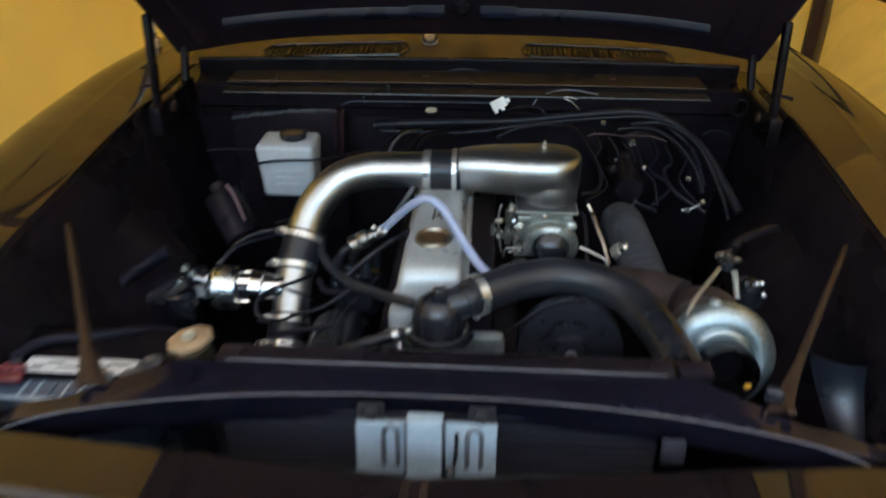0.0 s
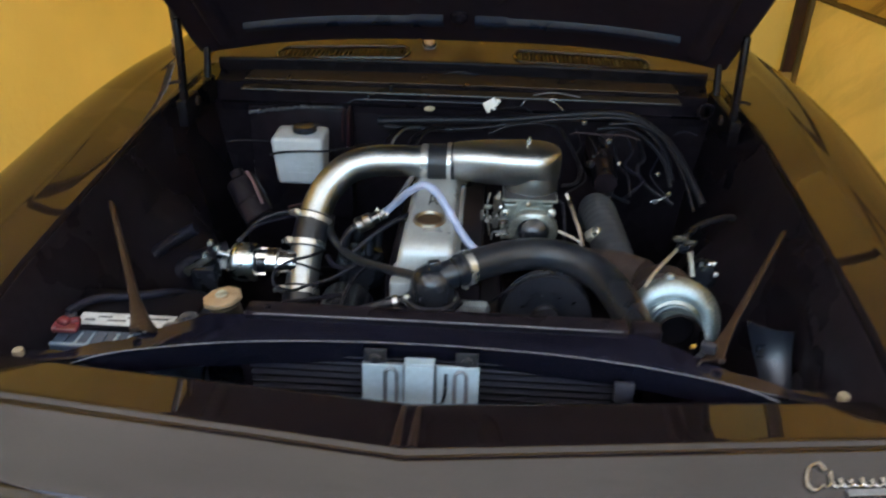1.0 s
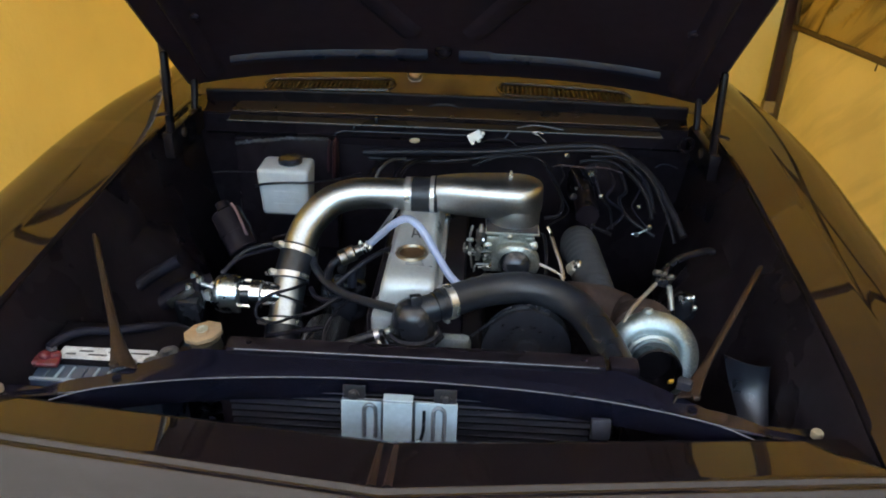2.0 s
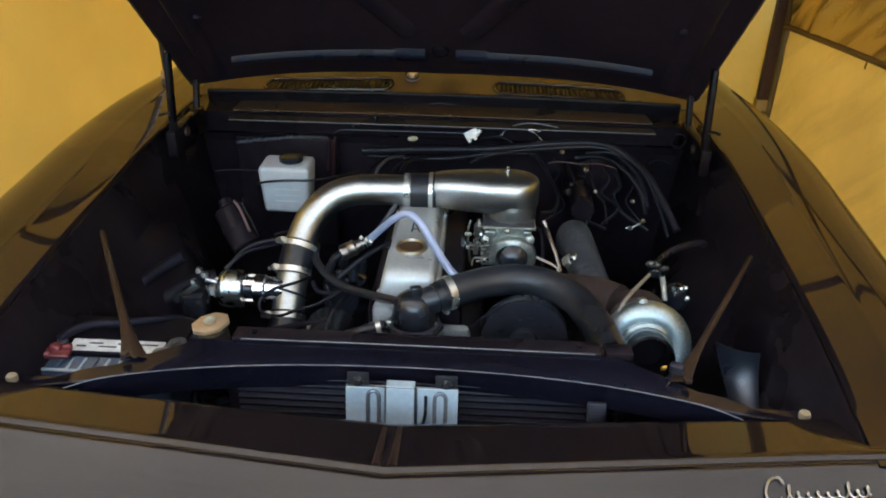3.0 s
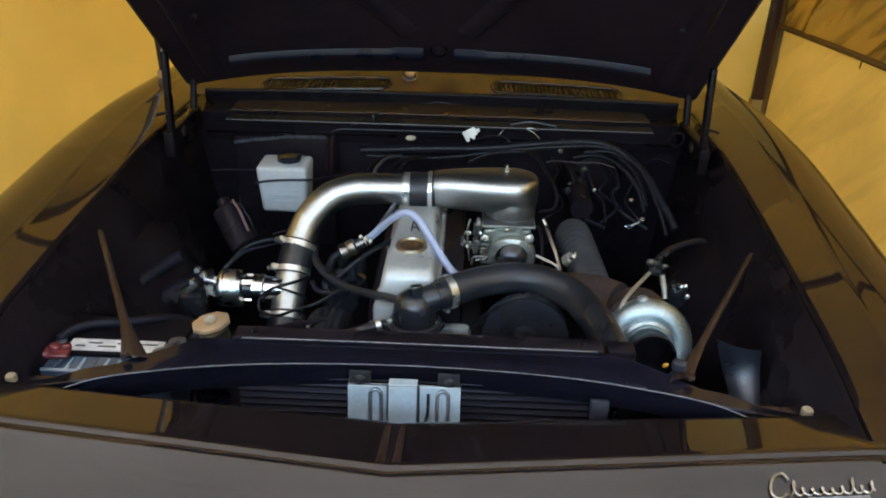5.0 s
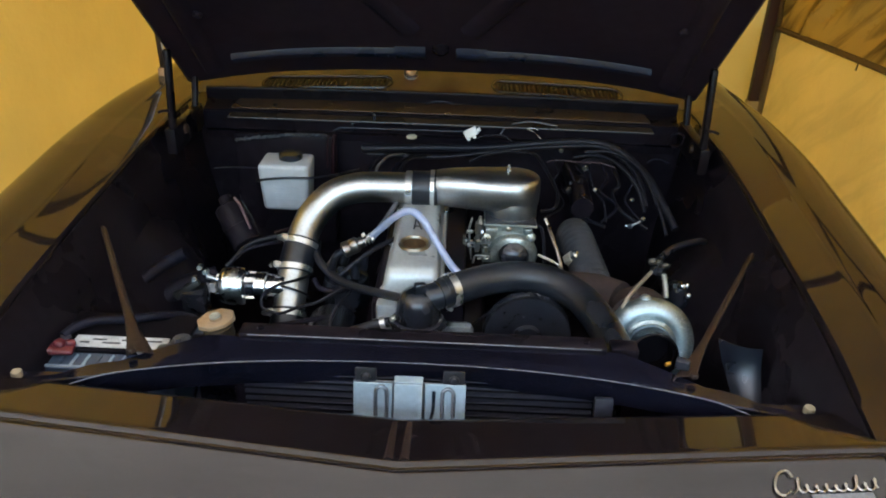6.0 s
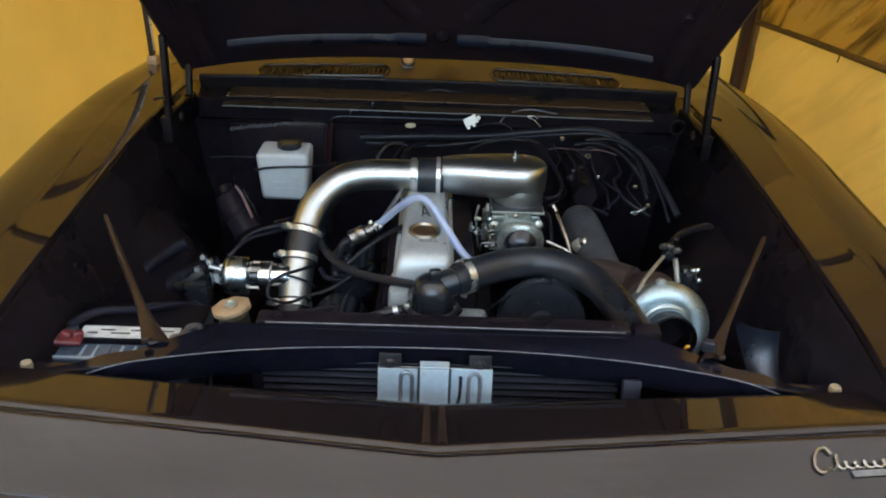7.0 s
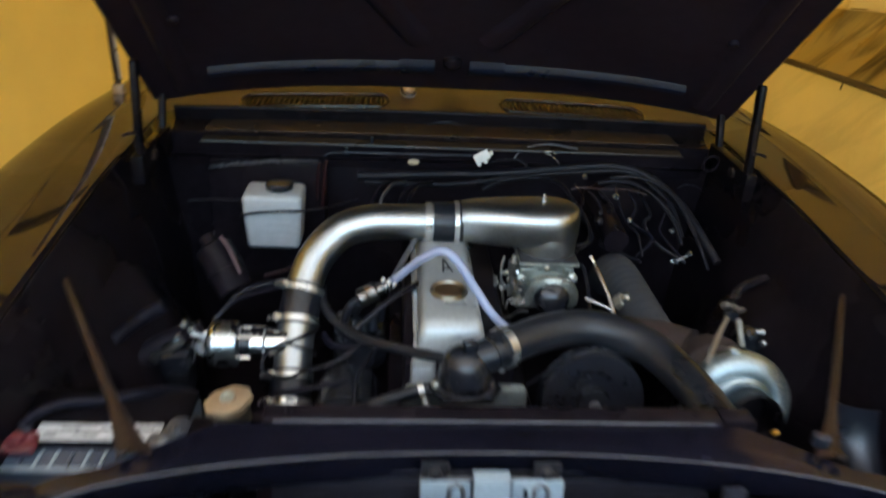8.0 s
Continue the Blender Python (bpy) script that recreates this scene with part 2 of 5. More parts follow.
def box(size, m=None, bevel=0.003, seg=2, bm=None, taper=1.0):
    """A bevelled block of that size about the pose m; taper: its foot's share of its head."""
    out = bm or bmesh.new()
    b = bmesh.new()
    bmesh.ops.create_cube(b, size=1)
    for v in b.verts:
        k = taper if v.co.z < 0 else 1
        v.co = Vector((v.co.x * size[0] * k, v.co.y * size[1] * k, v.co.z * size[2]))
    if bevel:
        bmesh.ops.bevel(b, geom=b.edges[:], offset=bevel, segments=seg, profile=0.5, affect="EDGES")
    b.transform(m or Matrix())
    join(out, b)
    return out


def join(bm, other):
    me = bpy.data.meshes.new("tmp")
    other.to_mesh(me)
    other.free()
    bm.from_mesh(me)
    bpy.data.meshes.remove(me)
    return bm


def lathe(profile, m=None, seg=32, bm=None):
    """A turned shape: profile of (radius, height) about the local z of the pose m."""
    out = bm or bmesh.new()
    b = bmesh.new()
    rings = [[b.verts.new((max(r, 1e-4) * math.cos(2 * math.pi * k / seg), max(r, 1e-4) * math.sin(2 * math.pi * k / seg), h)) for k in range(seg)] for r, h in profile]
    for p, q in zip(rings, rings[1:]):
        for k in range(seg):
            b.faces.new((p[k], p[(k + 1) % seg], q[(k + 1) % seg], q[k]))
    b.faces.new(rings[0][::-1])
    b.faces.new(rings[-1])
    bmesh.ops.recalc_face_normals(b, faces=b.faces[:])
    b.transform(m or Matrix())
    return join(out, b)


def sheet(rows, thick=0.0, bm=None):
    """A surface through rows of points, given a thickness behind it."""
    out = bm or bmesh.new()
    b = bmesh.new()
    g = [[b.verts.new(p) for p in row] for row in rows]
    for r, s in zip(g, g[1:]):
        for k in range(len(r) - 1):
            b.faces.new((r[k], r[k + 1], s[k + 1], s[k]))
    bmesh.ops.recalc_face_normals(b, faces=b.faces[:])
    if thick:
        bmesh.ops.solidify(b, geom=b.faces[:], thickness=thick)
    return join(out, b)


def prism(outline, z0, z1, bevel=0.0, seg=3, bm=None, m=None):
    """An upright block over a plan outline, its top and bottom rims rounded."""
    out = bm or bmesh.new()
    b = bmesh.new()
    lo = [b.verts.new((x, y, z0)) for x, y in outline]
    hi = [b.verts.new((x, y, z1)) for x, y in outline]
    n = len(outline)
    top, bottom = b.faces.new(hi), b.faces.new(lo[::-1])
    for k in range(n):
        b.faces.new((lo[k], lo[(k + 1) % n], hi[(k + 1) % n], hi[k]))
    if bevel:
        rim = list({e for f in (top, bottom) for e in f.edges})
        bmesh.ops.bevel(b, geom=rim, offset=bevel, segments=seg, profile=0.5, affect="EDGES")
    bmesh.ops.recalc_face_normals(b, faces=b.faces[:])
    b.transform(m or Matrix())
    return join(out, b)


def towards(a, b):
    """The pose at a whose z points to b."""
    d = Vector(b) - Vector(a)
    return Matrix.Translation(a) @ d.to_track_quat("Z", "Y").to_matrix().to_4x4()


def knots(table, y):
    """Value at y of a broken line of (y, value)."""
    return float(np.interp(y, [p[0] for p in table], [p[1] for p in table]))


def smooth_knots(table, y, reach=0.11):
    """The broken line of knots(), its corners rounded off."""
    return sum(knots(table, y + reach * k / 4) for k in range(-4, 5)) / 9


def clamp(parent, at, to, r, wide=0.012, out=(-1, -0.6, 0.3), name="hose_clamp"):
    """A worm-drive hose clamp about a hose at 'at', whose axis points to 'to'."""
    m = towards(at, to)
    local = m.to_3x3().transposed() @ Vector(out)
    screw = math.degrees(math.atan2(-local.x, local.y))
    h = wide / 2
    bm = lathe([(r, -h), (r + 0.0025, -h), (r + 0.0025, h), (r, h)], m, 28)
    box((0.022, 0.015, wide * 1.15), m @ pose(0, 0, 0, 0, 0, screw) @ pose(0, r + 0.007, 0), 0.002, 1, bm)
    lathe([(0.0065, -0.018), (0.0065, 0.013), (0.0045, 0.017)], m @ pose(0, 0, 0, 0, 0, screw) @ pose(0, r + 0.013, 0, 0, 90, 0), 8, bm)
    return part(name, bm, STEEL, parent)

# ---- setting: ground and canopy ----
bm = bmesh.new()
bmesh.ops.create_grid(bm, x_segments=8, y_segments=8, size=400)
solo("ground", bm, CONCRETE, "grey concrete ground under the canopy", "ground", kind="structure")

WX, BY, FY, TOP = 2.6, 4.5, -2.6, 2.55


def cloth(name, p0, p1, z0, z1, mat, label, fold=0.012, waves=3.0, n=60, mz=24, seed=1.0, slant=0.0, climb=0.0):
    """A hanging cloth wall from p0 to p1 in plan, with shallow folds; climb: by how much its head rises on the way."""
    a, b = Vector((*p0, 0)), Vector((*p1, 0))
    side = (b - a).normalized().cross(Vector((0, 0, 1)))
    rows = []
    for j in range(mz + 1):
        row = []
        for i in range(n + 1):
            u = i / n
            z = z0 + (z1 + climb * u - z0) * j / mz
            w = noise.noise((u * waves * 3 + slant * z, z * 0.9, seed)) + 0.4 * noise.noise((u * waves * 9 + slant * z * 3, z * 2.5, seed + 5))
            q = a.lerp(b, u) + side * fold * w
            row.append((q.x, q.y, z))
        rows.append(row)
    return solo(name, sheet(rows, 0.002), mat, label, "canopy wall", kind="structure")


cloth("wall_west", (-WX, FY), (-1.28, BY), 0, TOP + 0.03, YELLOW, "yellow translucent canopy cloth side wall", 0.02, 3, 80)
cloth("wall_north", (-1.34, BY), (2.0, BY), 0, TOP + 0.02, YELLOW, "yellow translucent canopy cloth back wall", 0.012, 2)
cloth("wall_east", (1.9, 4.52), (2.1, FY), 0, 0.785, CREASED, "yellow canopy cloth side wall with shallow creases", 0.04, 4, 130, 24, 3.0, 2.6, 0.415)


def hem_z(y):
    """Height of the flap's foot, which climbs towards the front."""
    return 0.788 + 0.0588 * (4.337 - y)


cloth("wall_south", (-WX, FY), (2.1, FY), 0, TOP, YELLOW, "yellow canopy cloth front wall", 0.012, 2)
def flap_head(y):
    return 1.11 + 0.10 * (3.756 - y)


def flap_x(y, z):
    """Gathered cloth: slanting folds, held flat along the hem."""
    p, q = y + 1.1 * z, y - z
    w = 0.6 * noise.noise((p * 3, q * 0.5, 3.0)) + 0.55 * noise.noise((p * 8, q * 0.9, 7.0)) + 0.25 * noise.noise((p * 17, q * 2, 11.0))
    return 1.87 + 0.027 * (4.40 - y) + 0.11 * w * min(1, max(0, (z - hem_z(y) + 0.02) / 0.15))


FLAP_Y = [4.40 + (FY - 4.40) * i / 220 for i in range(221)]
rows = [[(flap_x(y, z), y, z) for y, z in ((y, hem_z(y) - 0.01 + (flap_head(y) - hem_z(y) + 0.02) * j / 20) for y in FLAP_Y)] for j in range(21)]
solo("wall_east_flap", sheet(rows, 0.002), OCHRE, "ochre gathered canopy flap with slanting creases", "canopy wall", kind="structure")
rows = [[(flap_x(y, flap_head(y)) * (1 - f) + f * (1.87 + 0.027 * (4.40 - y)) - 0.004, y, z) for y, z, f in ((y, flap_head(y) + (TOP + 0.05 - flap_head(y)) * j / 12, min(1, j / 3)) for y in FLAP_Y)] for j in range(13)]
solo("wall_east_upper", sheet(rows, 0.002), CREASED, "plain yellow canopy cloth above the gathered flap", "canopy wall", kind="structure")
bm = bmesh.new()
tube([(1.858 + 0.027 * k, 4.40 - k, hem_z(4.40 - k) + 0.004 * math.sin(k * 2)) for k in range(0, 8)], 0.016, 8, 8, bm)
solo("trim_hem", bm, HEM, "rolled hem along the foot of the canopy flap", "hem", kind="structure")
# gabled roof: pale front awning, yellow cloth behind
def eaves(y):
    """Plan positions of the west and east eaves at y."""
    f = (y - FY) / (BY - FY)
    return -WX + (WX - 1.28) * f, 2.1 - 0.2 * f


def roof_row(y, n=24, over=0.03):
    west, east = eaves(y)
    row = []
    for i in range(n + 1):
        x = west - over + (east - west + 2 * over) * i / n
        half = 0.05 - west if x < 0.05 else east - 0.05
        row.append((x, y, TOP + 0.01 + 0.55 * (1 - abs(x - 0.05) / half)))
    return row


for name, ya, yb, mat, label in (("ceiling_awning", -1.15, 1.15, PALE, "pale canopy cloth awning roof"), ("ceiling", 1.15, BY + 0.02, YELLOW, "yellow canopy cloth roof")):
    solo(name, sheet([roof_row(ya + (yb - ya) * j / 8) for j in range(9)], 0.002), mat, label, "roof", kind="structure")
solo("wall_gable", sheet([[(x, BY, TOP - 0.01) for x, y, z in roof_row(BY)], roof_row(BY)], 0.002), YELLOW, "yellow canopy cloth gable", "canopy wall", kind="structure")
# eave rails of the frame
for xa, xb, s in ((-2.57, -1.26, -1), (2.07, 1.86, 1)):
    solo("beam_eave", tube([(xa, FY, TOP - 0.03), ((xa + xb) / 2, (FY + BY) / 2, TOP - 0.03), (xb, BY - 0.05, TOP - 0.03)], 0.03, 10, 4), POLE, "dark brown eave rail of the canopy frame", "beam", kind="structure")
solo("beam_cross", tube([(eaves(3.05)[0] + 0.03, 3.05, TOP - 0.02), (0.1, 3.05, TOP - 0.02), (eaves(3.05)[1] - 0.03, 3.05, TOP - 0.02)], 0.032, 10, 4), POLE, "dark brown cross rail of the canopy frame", "beam", kind="structure")
bm = box((0.004, 0.010, 0.034), pose(1.876, 3.372, 0.820, 8, 0, 0), 0.001, 1)
solo("tie_strap", bm, HEM, "short brown tie strap hanging from the hem", "strap")
# corner pole
pole = thing("canopy_pole", (1.80, 4.34, 0), "dark brown wooden canopy pole in the tent corner", "pole")
part("post", box((0.058, 0.05, 2.5), pose(1.80, 4.34, 1.25), 0.008), POLE, pole)
part("tape_band", box((0.066, 0.058, 0.07), pose(1.80, 4.34, 0.33), 0.004), TAPE, pole, "band of tan tape")
bm = bmesh.new()
tube([(1.862, 4.37, 0.0), (1.868, 4.37, 0.7), (1.85, 4.37, 0.95), (1.846, 4.37, 1.6), (1.846, 4.37, 2.5)], 0.020, 10, 8, bm)
solo("trim_corner_fold", bm, HEM, "rolled ochre cloth fold beside the corner pole", "cloth fold", kind="structure")

# ---- car body ----
XI = [(0.60, 0.672), (0.70, 0.688), (0.80, 0.697), (1.0, 0.709), (1.2, 0.724), (1.4, 0.738), (1.6, 0.754), (1.8, 0.762), (2.0, 0.764), (2.4, 0.750), (2.8, 0.742)]
ZI = [(0.60, 0.950), (0.70, 0.953), (0.85, 0.966), (1.0, 0.973), (1.2, 0.976), (1.6, 0.978), (2.0, 0.978), (2.2, 0.970), (2.8, 0.955)]
body = thing("car", (0, 1.2, 0), "dark brown glossy classic car front with its engine bay open", "car")


def fender(s):
    """Inner flange rising to a pressed bead, then the broad outer shoulder and side."""
    inner = [(0.004, -0.30), (0.002, -0.05), (0.0, -0.005), (0.003, 0.0015), (0.012, 0.0042), (0.03, 0.0085), (0.055, 0.0145), (0.074, 0.0190)]
    bead = [(0.078, 0.0200), (0.081, 0.0211), (0.084, 0.0220), (0.087, 0.0225), (0.0895, 0.0227), (0.092, 0.0228)]
    shoulder = [(0.098, 0.0232), (0.108, 0.0247), (0.122, 0.0266), (0.138, 0.0275), (0.154, 0.0266), (0.170, 0.0236), (0.182, 0.0200), (0.190, 0.0155), (0.196, 0.0080), (0.200, -0.004), (0.207, -0.035), (0.214, -0.09), (0.219, -0.17), (0.216, -0.27), (0.20, -0.45), (0.17, -0.62)]
    rows = []
    ys = [0.60 + 0.025 * i for i in range(89)]
    for y in ys:
        xi, zi = smooth_knots(XI, y), smooth_knots(ZI, y)
        rise = min(1.0, max(0.0, (y - 0.58) / 0.26))
        rise = rise * rise * (3 - 2 * rise)
        wide = smooth_knots([(0.6, 0.97), (1.2, 1.0), (1.6, 1.04), (2.0, 1.0), (2.4, 0.97), (2.8, 0.94)], y)
        crest = smooth_knots([(1.0, 0.94), (1.4, 1.0), (1.8, 1.16), (2.2, 1.22), (2.8, 1.22)], y)
        row = [(dx * crest, dz) for dx, dz in inner + bead]
        far = 0.092 * crest
        row += [(far + (dx - 0.092) * (0.219 * wide - far + 0.012) / 0.127, dz) for dx, dz in shoulder]
        rows.append([(s * (xi + dx), y, zi + (dz * rise if dz > 0 else dz)) for dx, dz in row])
    return sheet(rows, 0.0015)


for s in (-1, 1):
    part("fender", fender(s), PAINT, body, angle=55)


def lip_y(x):
    return 0.544 + 0.112 * abs(x)


def rear_y(x):
    return 0.662 + 0.08 * abs(x) + 0.03 * x * x


# nose panel: top sloping down to the bay, crease, front slope
rows = []
for i in range(73):
    x = -0.94 + 1.88 * i / 72
    l, r = lip_y(x), rear_y(x)
    out = max(0.0, abs(x) - 0.62)
    drop = 0.25 * out * out
    back = drop + 0.012 * x * x
    rows.append([(x, r + 0.004, 0.86 - back), (x, r + 0.001, 0.922 - back), (x, r + 0.0005, 0.9285 - back), (x, r - 0.001, 0.9303 - back), (x, r - 0.008, 0.9322 - back), (x, (l + r) / 2, 0.944 - (drop + back) / 2), (x, l + 0.010, 0.9553 - drop), (x, l + 0.003, 0.9572 - drop), (x, l, 0.9570 - drop),
                 (x, l - 0.008, 0.9535 - drop), (x, l - 0.0092, 0.9508 - drop), (x, l - 0.0122, 0.9503 - drop), (x, l - 0.0135, 0.9508 - drop), (x, l - 0.0145, 0.9507 - drop), (x, l - 0.0165, 0.9502 - drop), (x, l - 0.03, 0.946 - drop), (x, l - 0.07, 0.932 - drop), (x, l - 0.105, 0.916 - drop),
                 (x, l - 0.115, 0.906 - drop), (x, l - 0.112, 0.885 - drop), (x, l - 0.09, 0.87 - drop), (x, l - 0.09, 0.60), (x, l - 0.06, 0.42)])
part("nose_panel", sheet(rows, 0.0015), PAINT, body, "dark glossy nose panel with a folded crease", angle=40)
# ridges take a lighter brown than the nose to paint their highlight
for dx in (-0.012, 0.010):
    rows = [[(dx - 0.007, y, z), (dx - 0.003, y, z + 0.0035), (dx + 0.003, y, z + 0.0035), (dx + 0.007, y, z)] for y, z in ((0.652, 0.930), (0.60, 0.9435), (0.556, 0.9545), (0.548, 0.957))]
    part("centre_ridge", sheet(rows, 0.001), WORNPAINT, body, "centre ridge with its highlight painted as lighter brown")

# core support: bowed front edge, plate back to the radiator
def arc_y(x):
    return 0.808 - 0.18 * x * x - 0.42 * x ** 4


rows = []
for i in range(61):
    x = -0.72 + 1.44 * i / 60
    a = max(arc_y(x), rear_y(x) + 0.02)
    e = max(0, abs(x) - 0.52)
    z = 0.925 - 0.25 * e
    q = max(knots([(0, 0.868), (0.36, 0.868), (0.42, 0.828), (0.48, 0.782), (0.60, 0.752), (0.72, 0.745)], abs(x)), a + 0.02)
    rows.append([(x, a + 0.012, z - 0.055), (x, a + 0.004, z - 0.02), (x, a, z - 0.002), (x, a + 0.003, z), (x, (a + q) / 2, z - 0.002), (x, q, z - 0.003), (x, q + 0.006, z - 0.01), (x, q + 0.010, z - 0.05)])
core = part("core_support", sheet(rows, 0.0015), SUPPORT, body, "dark brown upper radiator support with a bowed front edge")
bm = bmesh.new()
tube([(x, arc_y(x) - 0.001, 0.9255 - 0.25 * max(0, abs(x) - 0.52)) for x in [-0.56 + 0.07 * k for k in range(17)]], 0.0008, 6, 4, bm)
part("seal_edge", bm, SEAM, core, "pale bare metal edge of the support")
for s in (-1, 1):
    # inner aprons and wheel arch bulge
    rows = []
    for i in range(25):
        y = 0.60 + 1.38 * i / 24
        xi, zi = smooth_knots(XI, y), smooth_knots(ZI, y)
        bulge = 0.13 * math.exp(-((y - 1.42) / 0.22) ** 2)
        rows.append([(s * (xi - 0.002), y, zi - 0.003), (s * (xi - 0.005), y, zi - 0.014), (s * (xi - 0.03), y, zi - 0.05), (s * (xi - 0.04), y, zi - 0.14), (s * (xi - 0.05 - bulge * 0.6), y, zi - 0.22), (s * (xi - 0.07 - bulge), y, zi - 0.32), (s * (xi - 0.09 - bulge), y, 0.35)])
    part("inner_apron", sheet(rows, 0.0015), BAY, body)
    # corner ledge and stop
    part("corner_ledge", box((0.14, 0.11, 0.012), pose(s * 0.645, 0.735, 0.884), 0.004), SUPPORT, body)
    m = pose(s * 0.648, 0.765, 0.898)
    part("rubber_stop", lathe([(0.009, -0.004), (0.0095, 0.003), (0.008, 0.007), (0.003, 0.008)], m, 20), BEIGE, body, "beige rubber hood stop")
    # headlamp bucket
    m = towards((s * 0.60, 0.72, 0.72), (s * 0.61, 1.0, 0.73))
    part("headlamp_bucket", lathe([(0.10, 0), (0.10, 0.02), (0.095, 0.06), (0.085, 0.12), (0.065, 0.18), (0.04, 0.215), (0.015, 0.225)], m, 32), BAY, body, "rounded black headlamp bucket")
    # brace
    a, b = Vector((s * 0.684, 1.205, 0.945)), Vector((s * 0.452, 0.80, 0.928))
    rows = []
    for k in range(9):
        f = k / 8
        c = a.lerp(b, f)
        w = 0.006 + 0.003 * f + (0.012 * (f - 0.8) / 0.2 if f > 0.8 else 0)
        up = 0.006 * (1 - f)
        rows.append([(c.x - w, c.y - w * 0.3, c.z - 0.005), (c.x - w * 0.8, c.y, c.z + up), (c.x, c.y, c.z + up + 0.002), (c.x + w * 0.8, c.y, c.z + up), (c.x + w, c.y + w * 0.3, c.z - 0.005)])
    brace = part("brace", sheet(rows, 0.002), WORNPAINT, body, "diagonal worn brown brace strap")
    part("bolt", lathe([(0.008, 0), (0.008, 0.005), (0.006, 0.007)], pose(b.x + s * 0.012, b.y - 0.004, b.z + 0.004), 6), WORNPAINT, brace)

for s in (-1, 1):
    wheel = part("wheel", lathe([(0.19, -0.09), (0.29, -0.10), (0.315, -0.07), (0.318, 0.0), (0.315, 0.07), (0.29, 0.10), (0.19, 0.09)], pose(s * 0.74, 1.40, 0.318, 0, 90, 0), 40), RUBBER, body)
    part("rim", lathe([(0.02, 0.05), (0.16, 0.06), (0.19, 0.085), (0.185, 0.0), (0.05, -0.02)], pose(s * 0.74, 1.40, 0.318, 0, s * 90, 0), 32), STEEL, wheel)

# added panel shaped to catch the arch's blue sheen: foot leans back, head upright
rows = []
y, z, lean = 0.885, 0.700, 34.0
for j in range(24):
    wide = 0.014 + 0.0010 * j
    rows.append([(0.654 - wide + wide * u, y - 0.42 * wide * u + 0.28 * wide * u * u, z) for u in [2 * k / 14 - 1 for k in range(15)]])
    y, z = y + 0.0085 * math.sin(radians(lean)), z + 0.0085 * math.cos(radians(lean))
    lean = lean + (0.4 if j < 15 else -4.0)
SHEENBLACK = material("blue_black_gloss", (0.006, 0.008, 0.014), 0.30, spread=0.15, scale=30, bump=0.03, spec=0.5)
part("sheen_panel", sheet(rows, 0.002), SHEENBLACK, body, "added blue-black panel curved to catch a sheen before the wheel arch")

# cavity floor and closing panels around the bay
part("splash_pan", box((1.5, 1.5, 0.01), pose(0, 1.3, 0.33), 0), BAY, body)
part("valance", box((1.5, 0.01, 0.5), pose(0, 0.60, 0.60), 0), BAY, body)

# firewall, ledges and cowl
part("firewall", box((1.52, 0.02, 0.62), pose(0, 1.99, 0.64), 0.004), BAY, body)


def cowl_row(y, z, bow=0.04, half=0.70, n=40):
    return [(x, y - bow * (x / half) ** 2, z) for x in [half * (2 * k / n - 1) for k in range(n + 1)]]


part("firewall_shelf", sheet([cowl_row(1.978, 0.88, 0.01), cowl_row(1.970, 0.905, 0.01), cowl_row(1.956, 0.914, 0.01), cowl_row(1.950, 0.918, 0.01), cowl_row(1.950, 0.924, 0.01), cowl_row(1.944, 0.935, 0.01), cowl_row(1.943, 0.978, 0.01)], 0.0015), BAY, body)
part("cowl_gutter", sheet([cowl_row(1.950, 0.9795, 0.01, 0.615), cowl_row(1.9475, 0.9815, 0.01, 0.615), cowl_row(1.949, 0.984, 0.01, 0.615), cowl_row(1.955, 0.985, 0.01, 0.615), cowl_row(1.985, 0.988, 0.015, 0.61), cowl_row(2.012, 0.993, 0.025, 0.605), cowl_row(2.020, 0.994, 0.025, 0.60)], 0.0015), COWLPAINT, body, "brown painted cowl gutter")
part("cowl_lip", sheet([cowl_row(1.9265, 0.9545, 0.004, 0.625), cowl_row(1.9215, 0.9585, 0.004, 0.625), cowl_row(1.9225, 0.9615, 0.004, 0.622), cowl_row(1.932, 0.9675, 0.004, 0.618), cowl_row(1.944, 0.9745, 0.006, 0.612), cowl_row(1.951, 0.9765, 0.008, 0.60)], 0.0015), COWLPAINT, body, "brown painted lip along the firewall head")
part("gutter_tray", sheet([cowl_row(1.940, 0.972, 0.01), cowl_row(1.985, 0.978, 0.015), cowl_row(2.021, 0.9905, 0.03)], 0.0015), MATTE, body)
for x in (-0.33, -0.10, 0.215, 0.385):
    part("gutter_bolt", lathe([(0.009, 0), (0.009, 0.003), (0.005, 0.005)], pose(x, 1.992, 0.988), 10), COWLPAINT, body)
part("drain_arch", tube([(-0.045, 2.012, 0.994), (-0.028, 2.008, 1.0), (-0.010, 2.006, 1.0035), (0.012, 2.006, 1.0035), (0.030, 2.008, 0.999), (0.052, 2.012, 0.993)], 0.0022, 8, 5), SLAT, body, "pressed arch over the gutter drain")
part("cowl_riser", sheet([cowl_row(2.019, 0.990, 0.03), cowl_row(2.017, 1.002, 0.03), cowl_row(2.0155, 1.019, 0.03), cowl_row(2.0155, 1.0225, 0.03), cowl_row(2.017, 1.027, 0.03), cowl_row(2.024, 1.0295, 0.03)], 0.0015), MATTE, body)
# cowl top with two louvred vents
def cowl_z(x, y):
    return 1.030 + 0.10 * (y - 2.03) - 0.015 * (x / 0.7) ** 2


def cowl_front(x):
    return 2.024 - 0.03 * (x / 0.7) ** 2


